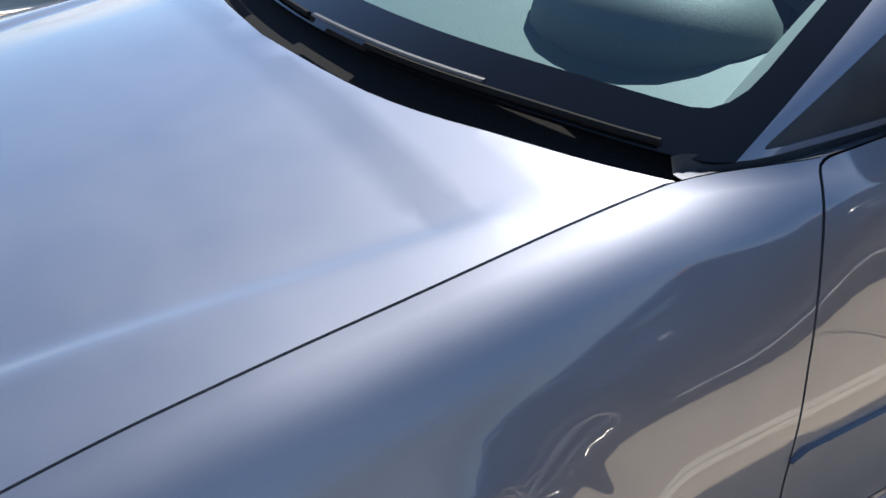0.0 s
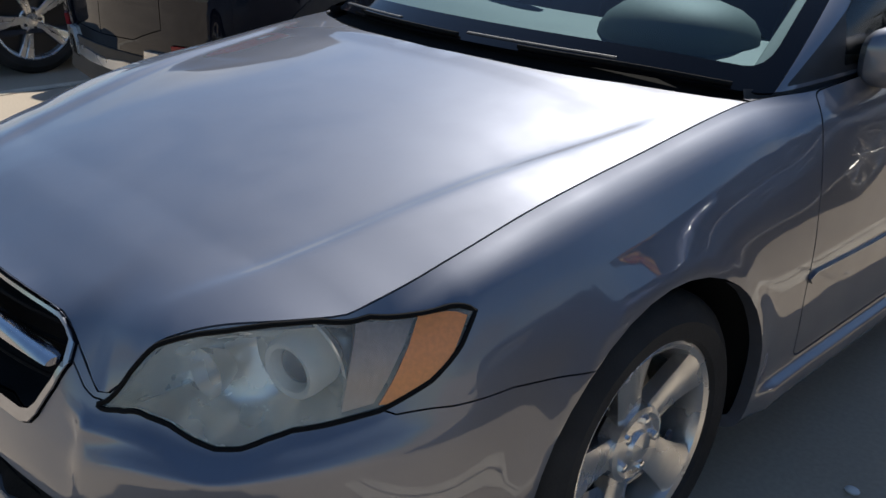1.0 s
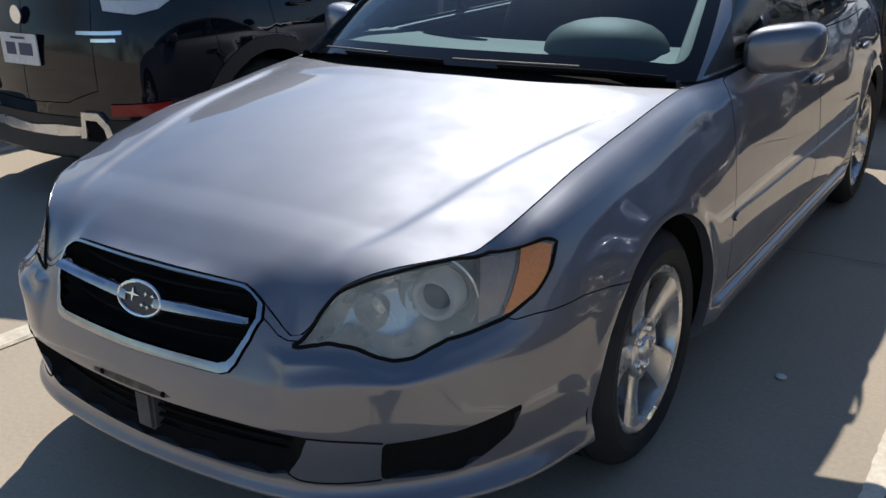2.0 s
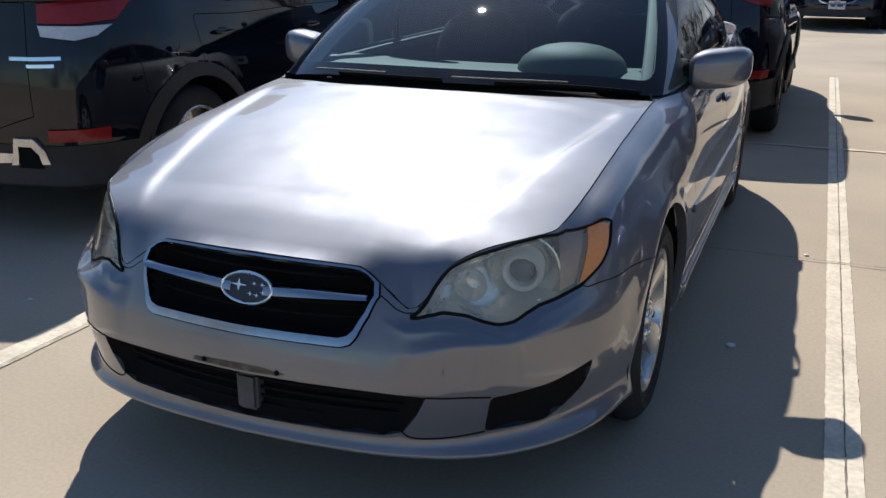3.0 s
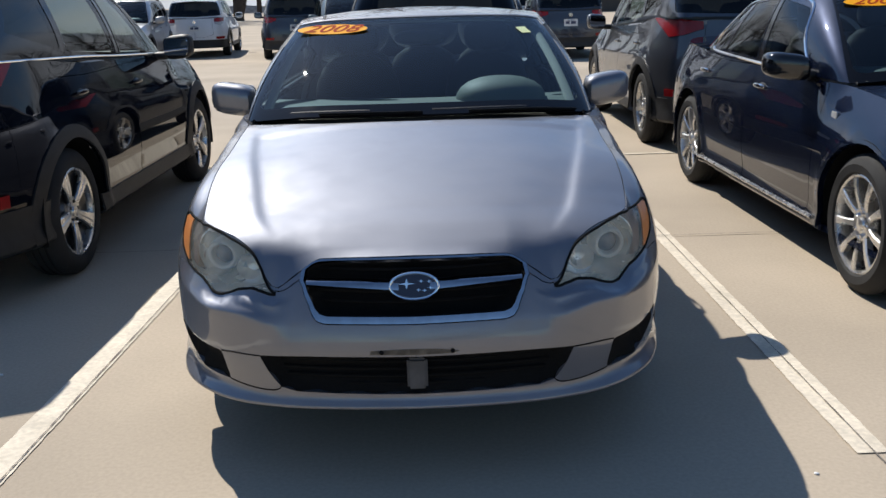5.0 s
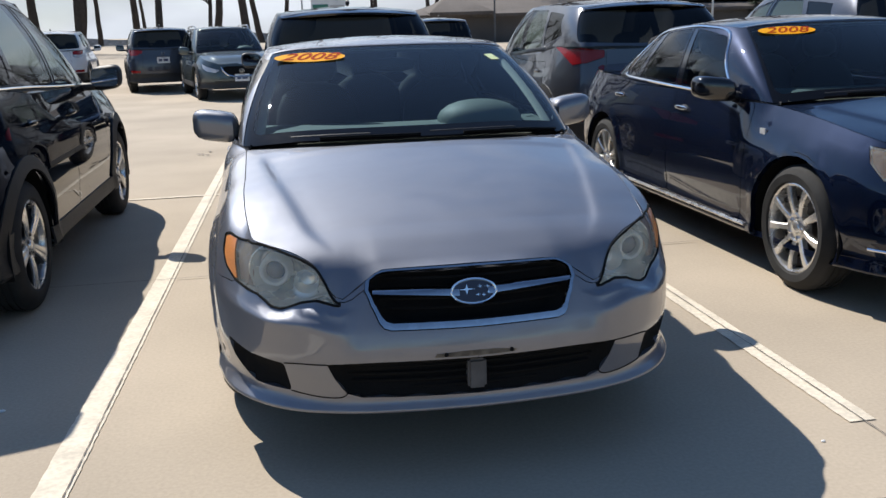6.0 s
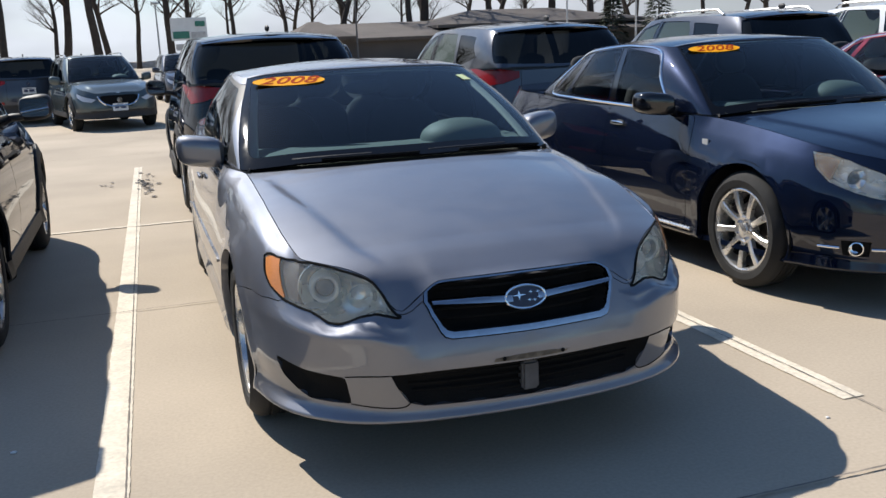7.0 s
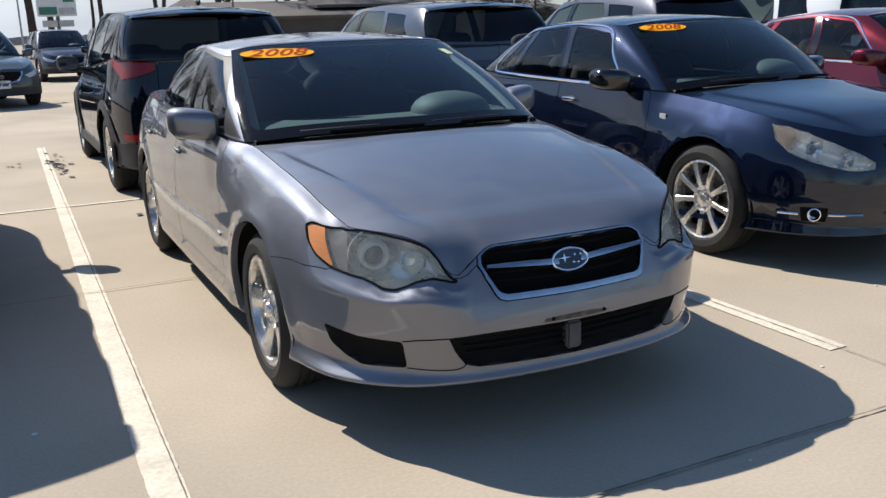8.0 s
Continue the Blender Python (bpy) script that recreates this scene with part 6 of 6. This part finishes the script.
for k, (hh, th) in enumerate(((17, .34), (19, .46), (15, .24), (18, .30), (16, .38))):
    tr, cr = tree_bm(11 + k, hh, th * 1.2)
    t = thing("tree", pose(0, 60, -80), "bare dark-barked tree beyond the car park", "tree", "bare trees along the lot")
    part("trunk", tr, BARK, t)
    part("crown", cr, BARK, t)
    TREES.append(t)
spots = [(-24, 42), (-21, 45), (-18.5, 41), (-16.5, 47), (-14.5, 42), (-12.2, 44), (-10.0, 43), (-8.0, 48), (-6.3, 42), (-4.2, 47), (-2.2, 41), (1.5, 56), (4.5, 50), (9.5, 46), (11.5, 52), (13.5, 45), (15.2, 48), (18.5, 47), (20.5, 51), (22.5, 46), (26, 48), (29, 52), (33, 47), (38, 50), (43, 46), (-29, 44), (-34, 46)] + [(-40 + 3.1 * k + rnd.uniform(-1, 1), rnd.uniform(62, 84)) for k in range(30)]
for k, (x, y) in enumerate(spots):
    src_t = TREES[k % 5]
    x, y = x * 1.8 + .6, (y + 3) * 1.8 - 3
    m = pose(x, y, -.1, 0, 0, rnd.uniform(0, 360)) @ Matrix.Scale(rnd.uniform(.85, 1.15), 4)
    if k < 5:
        src_t.matrix_world = m
    else:
        c = copy_thing(src_t, m)
        c.scale = (rnd.uniform(.85, 1.1),) * 3

ROOF_BROWN = mat("roof_shingle", (0.10, 0.085, 0.075), 0.9, grain=0.2, grain_scale=9.0, stain=0.15, stain_scale=.4)
WALL_TAUPE = mat("taupe_wall", (0.10, 0.085, 0.075), 0.9, stain=0.12, stain_scale=.5)
bld = thing("building", pose(0, 0, 0), "long low building with brown hipped shingle roof", "building")
part("wall", block(11, 50, 72, 90, 0, 2.3, 0.0), WALL_TAUPE, bld)


def hip_roof(x0, x1, y0, y1, z0, z1, run):
    """A hipped roof with a thick eaves edge."""
    bm = bmesh.new()
    ym = (y0 + y1) / 2
    low_ring = [bm.verts.new(p) for p in ((x0, y0, z0 - .25), (x1, y0, z0 - .25), (x1, y1, z0 - .25), (x0, y1, z0 - .25))]
    eave = [bm.verts.new(p) for p in ((x0, y0, z0), (x1, y0, z0), (x1, y1, z0), (x0, y1, z0))]
    ra, rb = bm.verts.new((x0 + run, ym, z1)), bm.verts.new((x1 - run, ym, z1))
    for k in range(4):
        bm.faces.new((low_ring[k], low_ring[(k + 1) % 4], eave[(k + 1) % 4], eave[k]))
    for q in ((eave[0], eave[1], rb, ra), (eave[1], eave[2], rb), (eave[2], eave[3], ra, rb), (eave[3], eave[0], ra), low_ring[::-1]):
        bm.faces.new(q)
    return bm


part("roof", hip_roof(10.4, 50.6, 71.4, 90.6, 2.3, 3.75, 4), ROOF_BROWN, bld)
part("gable_roof", hip_roof(11.2, 16.5, 70.9, 80, 2.5, 3.85, 2.2), ROOF_BROWN, bld)
part("upper_roof", hip_roof(24.5, 45, 74, 90, 3.2, 4.65, 6), ROOF_BROWN, bld)
STEEL = mat("painted_steel", (0.10, 0.10, 0.105), 0.5, 0.3, stain=0.2, stain_scale=4.0)
PALE_STEEL = mat("pale_steel", (0.42, 0.43, 0.44), 0.5, 0.3, stain=0.2, stain_scale=4.0)
for x, y, z, mt in ((1.3, 79.7, 5.9, PALE_STEEL), (16.4, 70.5, 5.3, STEEL), (31, 62, 7.5, PALE_STEEL), (37, 62, 7.5, PALE_STEEL)):
    lp = thing("lamp_post", pose(x, y, 0), "tall steel lamp post with a flat box head", "lamp post", "lamp posts")
    sweep([(0, 0, 0), (0, 0, z * .5), (0, 0, z)], .075, mt, "pole", lp, up=(0, 1, 0), taper=[1.2, 1.0, .8])
    part("lamp_head", block(-.35, .35, -.22, .22, z - .02, z + .14, .03), mt, lp)
sg = thing("sign_board", pose(2.2, 52, 0), "white and green roadside sign board on a post", "sign")
SIGN_WHITE, SIGN_GREEN = mat("sign_white", (.62, .65, .66), .5, stain=.08), mat("sign_green", (.03, .16, .12), .5, stain=.1)
sweep([(0, 0, 0), (0, 0, 2.0), (0, 0, 3.4)], .10, STEEL, "sign_post", sg, up=(0, 1, 0))
part("board", block(-1.0, 1.0, -.10, .10, 2.35, 3.6, .02), SIGN_WHITE, sg)
part("lower_board", block(-.8, .8, -.08, .08, 1.8, 2.15, .02), PALE_STEEL, sg)
part("green_panel", block(-.9, .0, -.125, -.1, 2.45, 2.85, .0), SIGN_GREEN, sg)
part("sign_bar", block(.1, .9, -.125, -.1, 2.45, 2.8, .0), PALE_STEEL, sg)
part("sign_bar", block(.35, .9, -.125, -.1, 3.1, 3.4, .0), SIGN_GREEN, sg)
# evergreens far off
LEAF = mat("conifer", (.035, .05, .03), .9, grain=.3, grain_scale=8)
for x, y, h in ((44, 70, 7), (40.5, 72, 6)):
    ev = thing("conifer", pose(x, y, 0), "dark green conifer beyond the lot", "tree", "conifers")
    bm = bmesh.new()
    rr = random.Random(int(h * 7))
    for k in range(900):
        u = rr.random() ** .8
        a = rr.uniform(0, 6.28)
        r0 = (1 - u) * h * .28 * rr.uniform(.6, 1.05)
        p = Vector((r0 * math.cos(a), r0 * math.sin(a), .4 + u * h))
        d = Vector((math.cos(a), math.sin(a), -.25)) * .55
        s = Vector((-math.sin(a), math.cos(a), rr.uniform(-.3, .3))) * .16
        bm.faces.new([bm.verts.new(p - s), bm.verts.new(p + s), bm.verts.new(p + d)])
    part("crown", bm, LEAF, ev)
    sweep([(0, 0, 0), (0, 0, h * .5), (0, 0, h * .95)], .12, BARK, "trunk", ev, up=(0, 1, 0), taper=[1, .6, .1])
# low hedge bank that closes the view behind the trees
BANK = mat("distant_scrub", (.30, .29, .27), .95, grain=.3, grain_scale=2.0, stain=.25, stain_scale=.2)
bm = bmesh.new()
prev = None
rr = random.Random(9)
for k in range(181):
    a = math.radians(k * 2)
    x, y = 150 * math.cos(a), 150 * math.sin(a)
    h = 1.3 + rr.uniform(-.5, .5)
    cur = (bm.verts.new((x, y, -.5)), bm.verts.new((x * 1.01, y * 1.01, h)), bm.verts.new((x * 1.08, y * 1.08, h * .9)))
    if prev:
        bm.faces.new((prev[0], cur[0], cur[1], prev[1]))
        bm.faces.new((prev[1], cur[1], cur[2], prev[2]))
    prev = cur
tagged(part("scrub_bank", bm, BANK, None), "grey-brown scrub line along the horizon", "scrub", kind="structure")
